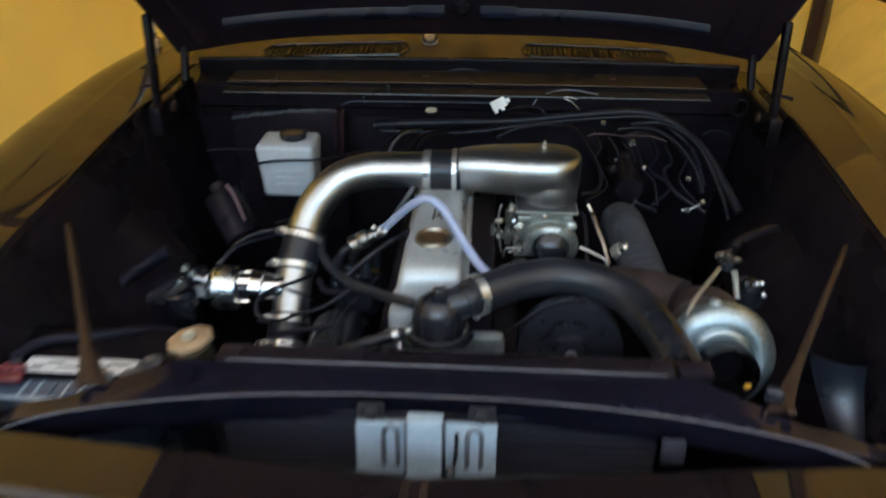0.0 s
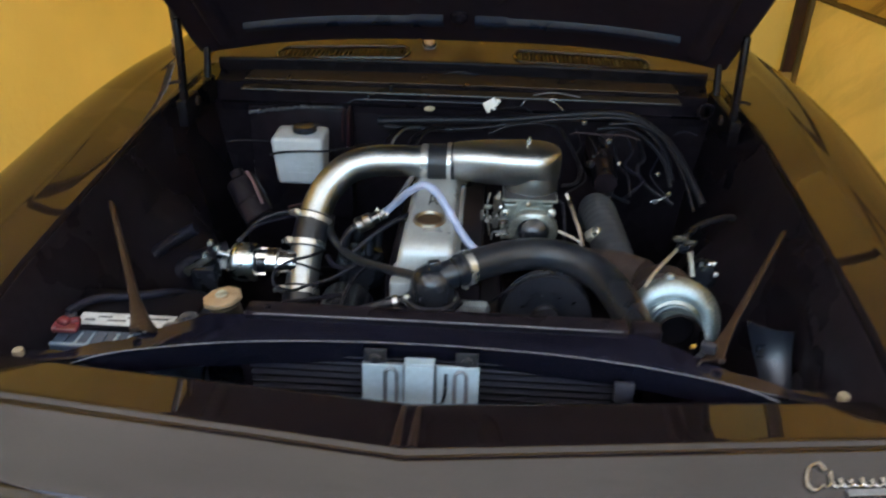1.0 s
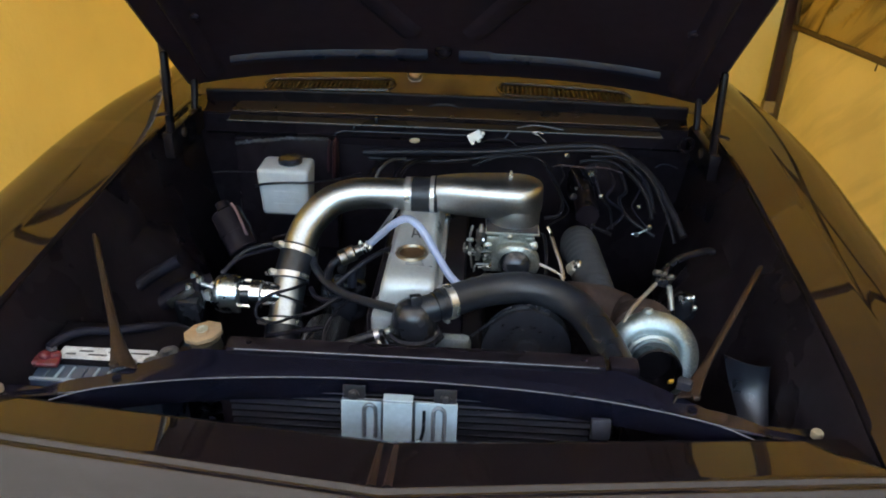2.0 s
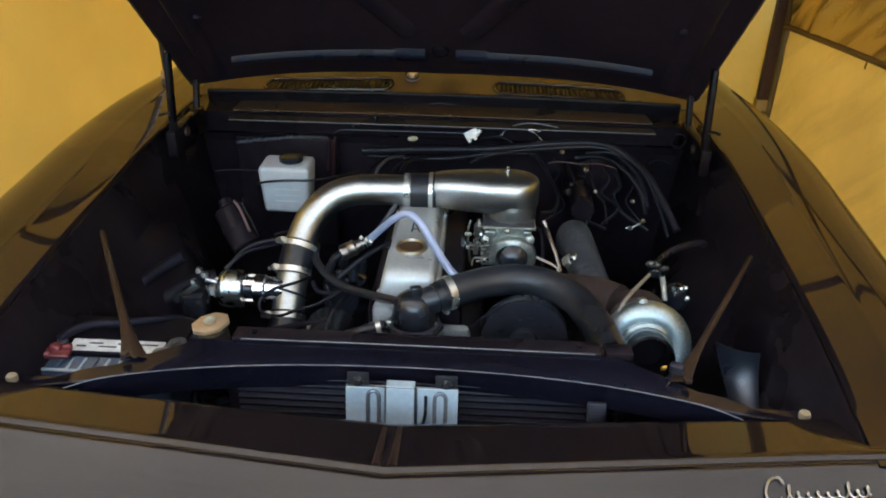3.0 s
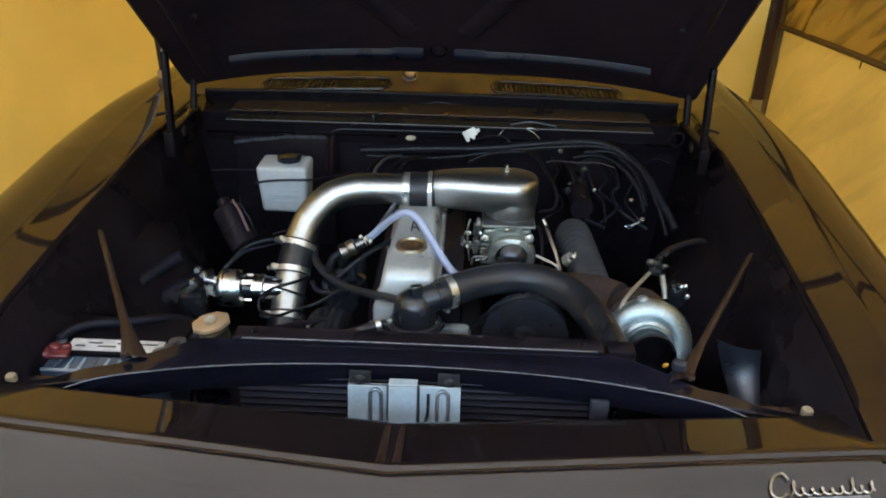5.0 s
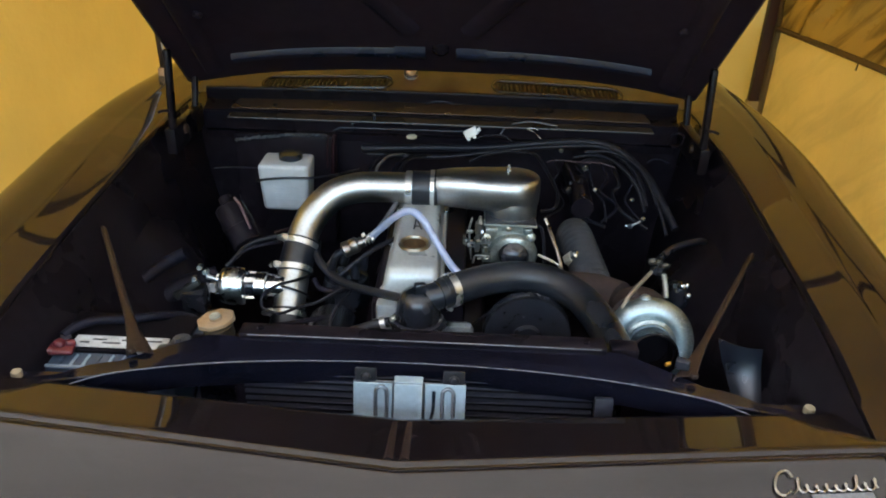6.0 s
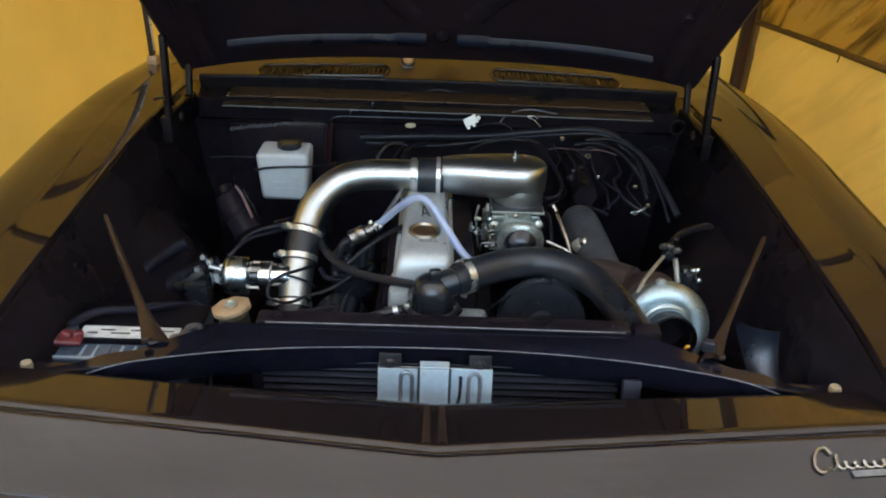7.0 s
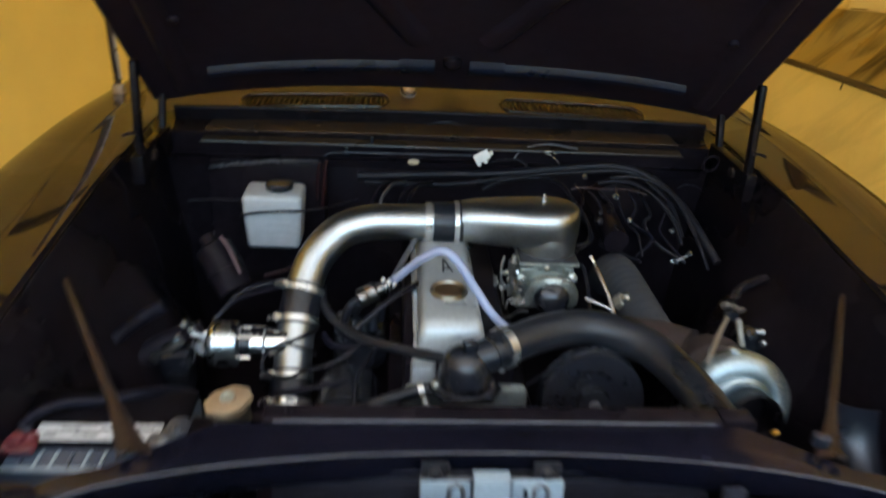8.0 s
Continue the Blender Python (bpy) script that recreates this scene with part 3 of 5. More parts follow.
VENTS = ((-0.535, -0.165), (0.165, 0.535))
bm = bmesh.new()
xs = [-0.74 + 0.205 * k / 6 for k in range(6)] + [-0.535 + 0.37 * k / 10 for k in range(10)] + [-0.165 + 0.33 * k / 14 for k in range(14)] + [0.165 + 0.37 * k / 10 for k in range(10)] + [0.535 + 0.205 * k / 6 for k in range(7)]
ds = [0, 0.018, 0.098, 0.20, 0.40, 0.62]


def cowl_point(x, d):
    y = cowl_front(x) + d
    hump = 0.012 * math.exp(-((x - 0.02) / 0.035) ** 2) * min(1, d / 0.018)
    return (x, y, cowl_z(x, y) + hump)


grid = [[bm.verts.new(cowl_point(x, d)) for x in xs] for d in ds]
for j in range(len(ds) - 1):
    for i in range(len(xs) - 1):
        mid = (xs[i] + xs[i + 1]) / 2
        if not (j == 1 and 0.165 < abs(mid) < 0.535):
            bm.faces.new((grid[j][i], grid[j][i + 1], grid[j + 1][i + 1], grid[j + 1][i]))
bm.normal_update()
bmesh.ops.solidify(bm, geom=bm.faces[:], thickness=0.0015)
cowl = part("cowl_top", bm, COWLPAINT, body, "brown cowl panel with two louvred vents")
part("vent_well", box((1.3, 0.60, 0.01), pose(0, 2.32, 0.995), 0), MATTE, body)
for v0, v1 in VENTS:
    edge = [(v0 - 0.012, 0.058), (v0, 0.022), (v0 + 0.03, 0.014), ((v0 + v1) / 2, 0.014), (v1 - 0.03, 0.014), (v1, 0.022), (v1 + 0.012, 0.058), (v1, 0.094), (v1 - 0.03, 0.102), ((v0 + v1) / 2, 0.102), (v0 + 0.03, 0.102), (v0, 0.094), (v0 - 0.012, 0.058)]
    part("vent_rim", tube([(x, cowl_front(x) + d, cowl_z(x, cowl_front(x) + d) + 0.001) for x, d in edge], 0.0045, 8, 4), SUPPORT, cowl, "dark pressed rim of the vent")
    n = 27
    for i in range(n):
        x = v0 + (v1 - v0) * (i + 0.5) / n
        y = cowl_front(x) + 0.058
        part("louvre", box((0.0042, 0.080, 0.010), pose(x, y, cowl_z(x, y) - 0.004, 0, 25, 0), 0.001, 1), COWLPAINT, cowl)

# ---- hood, raised ----
HOOD_AT = Vector((0, 1.945, 1.073))
TILT_V = Vector((0, -0.735, 0.678)).normalized()
OUT_N = Vector((0, 0.678, 0.735)).normalized()
hood = thing("hood", HOOD_AT, "raised dark brown car hood with a black braced underside", "car hood")


def hood_point(x, v, off=0.0):
    w = 0.722
    q = x / w
    crown = 0.064 * (1 - abs(q) ** 2.8)
    return HOOD_AT + Vector((x, 0, 0)) + TILT_V * v + OUT_N * (crown - off)


LEN = 1.30
def hood_half(v):
    return 0.722 - 0.05 * max(0, (v - 1.0) / 0.3) ** 2


for name, off, mat in (("outer_skin", 0.0, PAINT), ("inner_panel", 0.022, HOODBLACK)):
    rows = []
    for j in range(27):
        v = LEN * j / 26
        h = hood_half(v) - (0.004 if off else 0)
        rows.append([hood_point(h * (2 * k / 36 - 1), v + (0.004 if off else 0), off) for k in range(37)])
    part(name, sheet(rows, 0.0012), mat, hood)
# rolled rim all round
bm = bmesh.new()
rim = [hood_point(-0.718, 0.0, 0.011)] + [hood_point(0.718 * (k / 6), 0.0, 0.011) for k in range(-5, 6)] + [hood_point(0.718, 0, 0.011)]
tube(rim, 0.0115, 8, 4, bm)
for s in (-1, 1):
    tube([hood_point(s * hood_half(LEN * k / 10), LEN * k / 10, 0.011) for k in range(11)], 0.0115, 8, 3, bm)
tube([hood_point(hood_half(LEN) * k / 6, LEN, 0.011) for k in range(-6, 7)], 0.0115, 8, 3, bm)
part("rim", bm, HOODBLACK, hood)


def rib(path, wide, deep, side=0.6):
    """A pressed rib on the hood's underside along (x, v) points."""
    rows = []
    n = len(path)
    for i, (x, v) in enumerate(path):
        a, b = path[max(i - 1, 0)], path[min(i + 1, n - 1)]
        d = Vector((b[0] - a[0], b[1] - a[1])).normalized()
        nx, nv = -d.y, d.x
        rows.append([hood_point(x + nx * w, v + nv * w, 0.020 + h) for w, h in ((-wide, 0), (-wide * side, deep * 0.8), (-wide * side * 0.7, deep), (wide * side * 0.7, deep), (wide * side, deep * 0.8), (wide, 0))])
    return sheet(rows, 0.001)


for s in (-1, 1):
    part("rear_rib", rib([(s * (0.045 + 0.53 * k / 10), 0.110 - 0.005 * (k / 10) ** 2) for k in range(11)], 0.019, 0.016), RIBPAINT, hood)
    part("side_rib", rib([(s * (0.64 - 0.02 * k / 8), 0.05 + 1.15 * k / 8) for k in range(9)], 0.03, 0.018), HOODBLACK, hood)
    part("diagonal_rib", rib([(s * (0.08 + 0.48 * k / 8), 0.22 + 0.85 * k / 8) for k in range(9)], 0.035, 0.015), HOODBLACK, hood)
    part("stop_pad", lathe([(0.012, 0), (0.012, 0.006), (0.008, 0.01)], Matrix.Translation(hood_point(s * 0.60, 0.33, 0.024)) @ (-OUT_N).to_track_quat("Z", "Y").to_matrix().to_4x4(), 14), HOODBLACK, hood)
for s in (-1, 1):
    part("rib_end", rib([(s * (0.042 + 0.085 * k / 4), 0.112) for k in range(5)], 0.026, 0.018), RIBPAINT, hood)
part("front_rib", rib([(-0.6 + 1.2 * k / 10, 1.2) for k in range(11)], 0.03, 0.02), HOODBLACK, hood)
part("centre_boss", lathe([(0.024, 0), (0.022, 0.014), (0.012, 0.022), (0.006, 0.024)], Matrix.Translation(hood_point(0.0, 0.135, 0.020)) @ (-OUT_N).to_track_quat("Z", "Y").to_matrix().to_4x4(), 20), BAY, hood)

# hinges
for s in (-1, 1):
    hg = thing("hinge", (s * 0.70, 1.75, 0.95), "black pressed steel hinge with two arms under the hood", "hinge", "hinges")
    part("front_arm", box((0.017, 0.026, 0.235), pose(s * 0.702, 1.715, 1.085, -8, 0, 0), 0.006, 3), MATTE, hg)
    part("rear_arm", box((0.016, 0.022, 0.16), pose(s * 0.705, 1.905, 1.03, -20, 0, 0), 0.004), MATTE, hg)
    part("base_plate", box((0.028, 0.24, 0.07), pose(s * 0.705, 1.80, 0.965), 0.006), MATTE, hg)
    part("pivot_bolt", lathe([(0.013, 0), (0.013, 0.006), (0.008, 0.009)], pose(s * 0.690, 1.755, 0.978, 0, -s * 90, 0), 10), WORNPAINT, hg)
    tb = tube([(s * 0.698, 1.69, 1.05), (s * 0.72, 1.70, 1.045), (s * 0.735, 1.70, 1.04)], 0.004, 8)
    part("spring_hook", tb, BAY, hg)

# ---- front grille area ----
cond = thing("condenser", (0, 0.80, 0.60), "black finned cooler behind the nose panel", "cooler")
part("backing", box((0.62, 0.012, 0.30), pose(0, 0.835, 0.76), 0.002), BAY, cond)
for i in range(11):
    part("slat", box((0.60, 0.010, 0.0022), pose(0.012, 0.818, 0.887 - 0.0145 * i, 10, 0, 0), 0.0006, 1), SLAT, cond)

TABMETAL = material("dull_tab_steel", (0.014, 0.013, 0.016), 0.4, spread=0.4, scale=60, bump=0.2, spec=0.25)
latch = thing("latch_bracket", (0, 0.765, 0.85), "pale galvanised hood latch bracket with pressed slots", "bracket")
for x0, x1, dy, zt in ((-0.092, -0.028, 0.0, 0.907), (-0.024, 0.022, -0.010, 0.914), (0.026, 0.093, 0.0, 0.909)):
    bm = box((x1 - x0, 0.003, zt - 0.83), pose((x0 + x1) / 2, 0.768 + dy, (zt + 0.83) / 2, -12, 0, 0), 0.001, 1)
    part("face", bm, PLATE, latch)
part("top_bend", box((0.047, 0.018, 0.003), pose(-0.001, 0.775, 0.9155), 0.001, 1), PLATE, latch)
part("rear_sheet", box((0.186, 0.003, 0.078), pose(0.0, 0.777, 0.866, -12, 0, 0), 0.001, 1), SEAM, latch)
for x in (-0.046, 0.064):
    pts = [(x - 0.009, 0.762, 0.845), (x - 0.009, 0.770, 0.89), (x - 0.006, 0.772, 0.899), (x, 0.773, 0.902), (x + 0.006, 0.772, 0.899), (x + 0.009, 0.770, 0.89), (x + 0.009, 0.762, 0.845)]
    part("slot_rim", tube(pts, 0.0035, 8, 4), SEAM, latch)
part("release_lever", tube([(0.036, 0.748, 0.852), (0.040, 0.755, 0.868), (0.041, 0.757, 0.89), (0.041, 0.760, 0.905)], 0.0028, 8, bm=lathe([(0.002, -0.006), (0.007, -0.002), (0.007, 0.006), (0.003, 0.009)], pose(0.034, 0.745, 0.852, 60, 0, 0), 10)), PLASTIC, latch, "thin black release lever")
for x in (-0.073, 0.073):
    tab = part("hanger_tab", box((0.036, 0.004, 0.045), pose(x, 0.786, 0.904, -8, 0, 0), 0.0015), TABMETAL, latch)
    part("bolt", lathe([(0.009, 0), (0.009, 0.004), (0.005, 0.007)], pose(x, 0.783, 0.912, 75, 0, 0), 10), TABMETAL, tab)
solo("steel_bracket", box((0.030, 0.010, 0.035), pose(0.318, 0.765, 0.885, -10, 0, 0), 0.002), SLAT, "small grey steel bracket beside the cooler", "bracket")

# script badge as plain flowing shapes
AGEDCHROME = material("aged_chrome", (0.42, 0.41, 0.39), 0.3, metal=1.0, spread=0.35, scale=90)
badge = thing("nose_badge", (0.58, 0.55, 0.94), "chrome flowing script badge on the nose panel", "badge")


def on_nose(x, d):
    """A point on the nose's front slope, d metres before the crease."""
    z = knots([(0.013, 0.9505), (0.03, 0.946), (0.07, 0.932), (0.105, 0.916)], d)
    return (x, lip_y(x) - d, z + 0.004)


loop = [on_nose(0.537, 0.042), on_nose(0.531, 0.033), on_nose(0.519, 0.036), on_nose(0.511, 0.048), on_nose(0.510, 0.060), on_nose(0.518, 0.066), on_nose(0.530, 0.060)]
part("flourish", tube(loop, 0.0017, 8), AGEDCHROME, badge)
wavy = []
tall = (1.9, 1.0, 0.9, 1.0, 0.8, 1.0, 2.0, 1.0, 1.5)
for k in range(len(tall) * 8):
    u = k / 8
    h = tall[int(u)]
    wavy.append(on_nose(0.533 + 0.0136 * u + 0.0038 * math.sin(2 * math.pi * u) + 0.004 * (h - 1) * (1 - math.cos(2 * math.pi * u)) / 2, 0.063 - 0.0105 * h * (1 - math.cos(2 * math.pi * u)) / 2))
part("script_wave", tube(wavy, 0.0012, 6, 2), AGEDCHROME, badge)
part("underline", sheet([[on_nose(0.557 + 0.085 * k / 6, 0.066), on_nose(0.559 + 0.085 * k / 6, 0.074)] for k in range(7)], 0.002), SEAM, badge)
# ---- engine ----
engine = thing("engine", (0, 1.35, 0.35), "inline engine with a silver valve cover", "engine")
part("block", box((0.28, 0.52, 0.36), pose(0.0, 1.42, 0.53), 0.02), BAY, engine)
part("cylinder_head", box((0.20, 0.54, 0.10), pose(-0.01, 1.42, 0.775), 0.012), BAY, engine)
# valve cover: low skirt, stepped crown
cx = -0.0255
vc = bmesh.new()
prism([(cx - 0.066, 1.160), (cx + 0.066, 1.160), (cx + 0.066, 1.66), (cx - 0.066, 1.66)], 0.795, 0.84, 0.006, 2, vc)
rows = []
for y, half, z in ((1.162, 0.045, 0.80), (1.164, 0.056, 0.850), (1.168, 0.0575, 0.874), (1.178, 0.057, 0.890), (1.194, 0.055, 0.898), (1.22, 0.0535, 0.90), (1.35, 0.051, 0.90), (1.50, 0.050, 0.90), (1.64, 0.049, 0.90), (1.655, 0.046, 0.88), (1.66, 0.04, 0.80)):
    rows.append([(cx - half - 0.010, y, min(z, 0.80)), (cx - half - 0.004, y, max(0.80, z - 0.05)), (cx - half, y, max(0.80, z - 0.014)), (cx - half + 0.005, y, max(0.80, z - 0.004)), (cx - half + 0.014, y, z),
                 (cx, y, z + 0.001), (cx + half - 0.014, y, z), (cx + half - 0.005, y, max(0.80, z - 0.004)), (cx + half, y, max(0.80, z - 0.014)), (cx + half + 0.004, y, max(0.80, z - 0.05)), (cx + half + 0.010, y, min(z, 0.80))])
sheet(rows, 0.0, vc)
cover = part("valve_cover", vc, SILVER, engine, "silver pressed valve cover", angle=50)
part("filler_neck", lathe([(0.026, 0.0), (0.034, 0.0), (0.036, 0.003), (0.034, 0.008), (0.030, 0.009), (0.028, 0.006), (0.027, 0.002)], pose(-0.027, 1.277, 0.899), 32), BRASS, cover, "brass rim of the open oil filler")
# flat brown disc added in place of the open filler's dark inside
part("filler_inside", lathe([(0.0, 0.0), (0.026, 0.0), (0.026, 0.0035), (0.012, 0.0045), (0.0, 0.0045)], pose(-0.027, 1.277, 0.8995), 28), OILY, cover, "brown disc for the inside of the open oil filler")
for s in (-1, 1):
    for y in (1.18, 1.38, 1.58):
        part("cover_bolt", lathe([(0.007, 0), (0.007, 0.006), (0.004, 0.008)], pose(cx + s * 0.061, y, 0.84), 6), STEEL, cover)
# dark stamped strokes on the cover
for x, y, long_, turn in ((-0.0325, 1.380, 0.056, 88), (-0.0230, 1.380, 0.056, 106), (-0.0265, 1.368, 0.010, 4)):
    part("stamped_mark", box((long_, 0.0035, 0.002), pose(x, y, 0.9015, 0, 0, turn), 0.0005, 1), INK, cover)
# front timing cover, pulley and belt
part("timing_cover", box((0.22, 0.03, 0.26), pose(0.0, 1.125, 0.67), 0.015), CAST, engine)
pm = towards((0.222, 1.12, 0.782), (0.222, 1.0, 0.797))
pulley = part("fan_pulley", lathe([(0.03, -0.02), (0.088, -0.02), (0.092, -0.012), (0.086, 0.0), (0.092, 0.012), (0.090, 0.020), (0.060, 0.022), (0.050, 0.016), (0.030, 0.016), (0.026, 0.030), (0.010, 0.034)], pm, 48), PLASTIC, engine, "large black pulley disc")
part("hub_bolt", lathe([(0.011, 0.034), (0.011, 0.040), (0.006, 0.042)], pm, 6), SEAM, pulley)
part("belt", tube([(0.11, 1.14, 0.79), (0.14, 1.13, 0.825), (0.18, 1.13, 0.860), (0.222, 1.13, 0.874)], 0.0025, 6), RUBBER, engine)
# thermostat housing
th = part("thermostat_housing", lathe([(0.047, -0.040), (0.047, -0.024), (0.044, -0.010), (0.0425, 0.004), (0.037, 0.018), (0.026, 0.028), (0.012, 0.033), (0.002, 0.034)], pose(-0.006, 1.096, 0.862), 32), PLASTIC, engine, "rounded black thermostat housing")
part("outlet_neck", tube([(-0.002, 1.100, 0.864), (0.022, 1.102, 0.874), (0.045, 1.108, 0.880), (0.062, 1.120, 0.882)], 0.0285, 20), RUBBER, th)
part("neck_bead", lathe([(0.028, -0.003), (0.031, 0), (0.028, 0.003)], towards((0.036, 1.106, 0.878), (0.062, 1.120, 0.882)), 24), PLASTIC, th)
part("flange", prism([(-0.068, 1.085), (-0.050, 1.052), (0.038, 1.052), (0.056, 1.085), (0.038, 1.13), (-0.050, 1.13)], 0.816, 0.826, 0.003, 2), PLASTIC, th)
part("bleed_cap", box((0.024, 0.020, 0.026), pose(-0.002, 1.092, 0.898, -10, 0, 18), 0.004), PLASTIC, th)
for dx in (-0.050, 0.040):
    part("flange_bolt", lathe([(0.008, 0), (0.008, 0.006), (0.005, 0.009)], pose(-0.006 + dx, 1.085, 0.826), 6), ZINC, th)
part("gasket_lip", lathe([(0.050, 0), (0.052, 0.003), (0.050, 0.006)], pose(-0.006, 1.096, 0.824), 28), SLAT, th)
# front lower light-coloured casting beside the housing
part("front_casting", box((0.045, 0.04, 0.07), pose(-0.075, 1.145, 0.80), 0.010), SILVER, engine)

# carburettor
carb = thing("carburettor", (0.195, 1.50, 0.77), "zinc grey carburettor with brassy linkage under the plenum", "carburettor")
part("base", box((0.13, 0.12, 0.02), pose(0.195, 1.50, 0.782), 0.004), ZINC, carb)
bm = box((0.104, 0.10, 0.080), pose(0.195, 1.502, 0.832), 0.006)
box((0.030, 0.016, 0.018), pose(0.150, 1.449, 0.858), 0.004, 2, bm)
box((0.022, 0.014, 0.016), pose(0.238, 1.449, 0.860), 0.004, 2, bm)
box((0.040, 0.010, 0.012), pose(0.193, 1.449, 0.866), 0.003, 2, bm)
part("main_body", bm, ZINC, carb)
part("top_flange", box((0.128, 0.118, 0.007), pose(0.195, 1.50, 0.8745), 0.002), ZINC, carb)
part("gasket", box((0.122, 0.114, 0.003), pose(0.195, 1.50, 0.8800), 0.0008, 1), INK, carb, "dark gasket under the plenum")
rows = []
for k in range(17):
    a = radians(-18 + 216 * k / 16)
    c, d = math.cos(a), math.sin(a)
    out = 0.054 + 0.006 * abs(c)
    rows.append([(0.205 + r * c, y, 0.800 + r * d * 0.92) for r, y in ((0.037, 1.448), (0.037, 1.432), (0.040, 1.428), (out - 0.004, 1.431), (out, 1.436), (out, 1.452))])
part("air_horn", sheet(rows, 0.0), ZINC, carb, "arched casting round the choke")
part("choke_dome", lathe([(0.036, -0.010), (0.036, 0.012), (0.031, 0.024), (0.018, 0.031), (0.003, 0.033)], pose(0.207, 1.436, 0.800, 68, 0, 0), 30), PLASTIC, carb, "black choke dome")
for x, z in ((0.139, 0.840), (0.247, 0.845)):
    boss = part("boss", lathe([(0.011, -0.012), (0.011, 0.004), (0.008, 0.006)], pose(x, 1.444, z, 78, 0, 0), 16), ZINC, carb)
    part("screw", lathe([(0.0065, 0.006), (0.0065, 0.010), (0.004, 0.012)], pose(x, 1.444, z, 78, 0, 0), 8), STEEL, boss)
part("brass_jet", lathe([(0.007, 0), (0.007, 0.006), (0.004, 0.008)], pose(0.191, 1.446, 0.866, 80, 0, 0), 6), BRASS, carb, "small brass jet")
for x, z in ((0.150, 0.806), (0.255, 0.806), (0.160, 0.790)):
    part("screw", lathe([(0.005, 0), (0.005, 0.005), (0.003, 0.007)], pose(x, 1.440, z, 80, 0, 0), 8), LINK, carb)
# linkage beside it
part("lever_clip", tube([(0.108, 1.42, 0.782), (0.110, 1.42, 0.796), (0.114, 1.42, 0.803), (0.142, 1.42, 0.803), (0.144, 1.42, 0.796), (0.118, 1.42, 0.794)], 0.0026, 8, 4), STEEL, carb)
part("link_rod", tube([(0.092, 1.435, 0.829), (0.112, 1.435, 0.828), (0.150, 1.44, 0.829)], 0.0028, 8, 4), LINK, carb)
part("link_rod", tube([(0.094, 1.445, 0.815), (0.118, 1.445, 0.813), (0.150, 1.45, 0.812)], 0.0024, 8, 4), LINK, carb)
part("throttle_link", tube([(0.104, 1.43, 0.785), (0.098, 1.44, 0.825), (0.096, 1.45, 0.862), (0.102, 1.46, 0.885)], 0.003, 8), LINK, carb)
part("throttle_arm", prism([(-0.006, -0.024), (0.006, -0.024), (0.008, 0.010), (0.004, 0.022), (-0.004, 0.022), (-0.008, 0.008)], 0, 0.003, 0.0008, 1, m=pose(0.116, 1.436, 0.828, 90, 0, 8)), LINK, carb)
part("accelerator_pump", lathe([(0.010, -0.020), (0.012, -0.016), (0.012, 0.014), (0.007, 0.018), (0.004, 0.03)], pose(0.122, 1.455, 0.862), 14), LINK, carb)
bm = bmesh.new()
tube([(0.084 + 0.0045 * math.cos(2.4 * k), 1.44 + 0.0045 * math.sin(2.4 * k), 0.792 + 0.0013 * k) for k in range(44)], 0.0011, 5, 2, bm)
part("return_spring", bm, LINK, carb)
random.seed(3)
for k in range(20):
    x, y, z = 0.082 + 0.052 * random.random(), 1.41 + 0.05 * random.random(), 0.785 + 0.10 * random.random()
    part("linkage_nut", lathe([(0.005, 0), (0.005, 0.006), (0.003, 0.008)], pose(x, y, z, 90 * random.random(), 90 * random.random(), 0), 6), random.choice((STEEL, LINK, LINK, ZINC)), carb)
part("fuel_pipe", tube([(0.155, 1.42, 0.775), (0.135, 1.41, 0.780), (0.118, 1.41, 0.768), (0.10, 1.42, 0.76)], 0.004, 8), LINK, carb)
part("vacuum_hose", tube([(0.258, 1.47, 0.868), (0.272, 1.46, 0.862), (0.277, 1.42, 0.835), (0.276, 1.37, 0.80)], 0.004, 8), CABLE, carb)
part("steel_rod", tube([(0.258, 1.362, 0.843), (0.282, 1.346, 0.840), (0.303, 1.331, 0.836), (0.309, 1.325, 0.822)], 0.0036, 8), STEEL, carb, "bright steel throttle rod")
part("brown_rod", tube([(0.281, 1.412, 0.896), (0.292, 1.38, 0.874), (0.303, 1.355, 0.852), (0.312, 1.33, 0.825)], 0.0046, 8), NICKEL, carb, "brown rod behind the throttle rod")
part("rod_tip", tube([(0.274, 1.425, 0.907), (0.278, 1.418, 0.901), (0.282, 1.411, 0.895)], 0.0038, 8), STEEL, carb)

# intake plenum
plenum = thing("intake_plenum", (0.15, 1.52, 0.88), "brushed aluminium intake plenum on the carburettor", "plenum")
def plenum_ring(x, ry, rz, n, m=40):
    """A squared-off round section of the plenum at x."""
    ring = []
    for k in range(m + 1):
        a = -math.pi / 2 + 2 * math.pi * k / m
        c, d = math.cos(a), math.sin(a)
        ring.append((x, 1.521 + ry * math.copysign(abs(c) ** (2 / n), c), 0.937 + rz * math.copysign(abs(d) ** (2 / n), d)))
    return ring


rows = [plenum_ring(x, ry, rz, n) for x, ry, rz, n in ((0.010, 0.0415, 0.0405, 2.2), (0.022, 0.0445, 0.0425, 2.4), (0.05, 0.049, 0.0445, 2.8), (0.09, 0.055, 0.046, 3.0), (0.14, 0.061, 0.047, 3.1), (0.18, 0.064, 0.047, 3.2))]
for k in range(1, 13):
    a = math.pi / 2 * k / 12
    rows.append(plenum_ring(0.20 + 0.066 * math.sin(a), max(0.064 * math.cos(a), 0.001), 0.047 * max(math.cos(a), 0.02) ** 0.28 if k < 12 else 0.016, 3.2))
bm = sheet(rows)
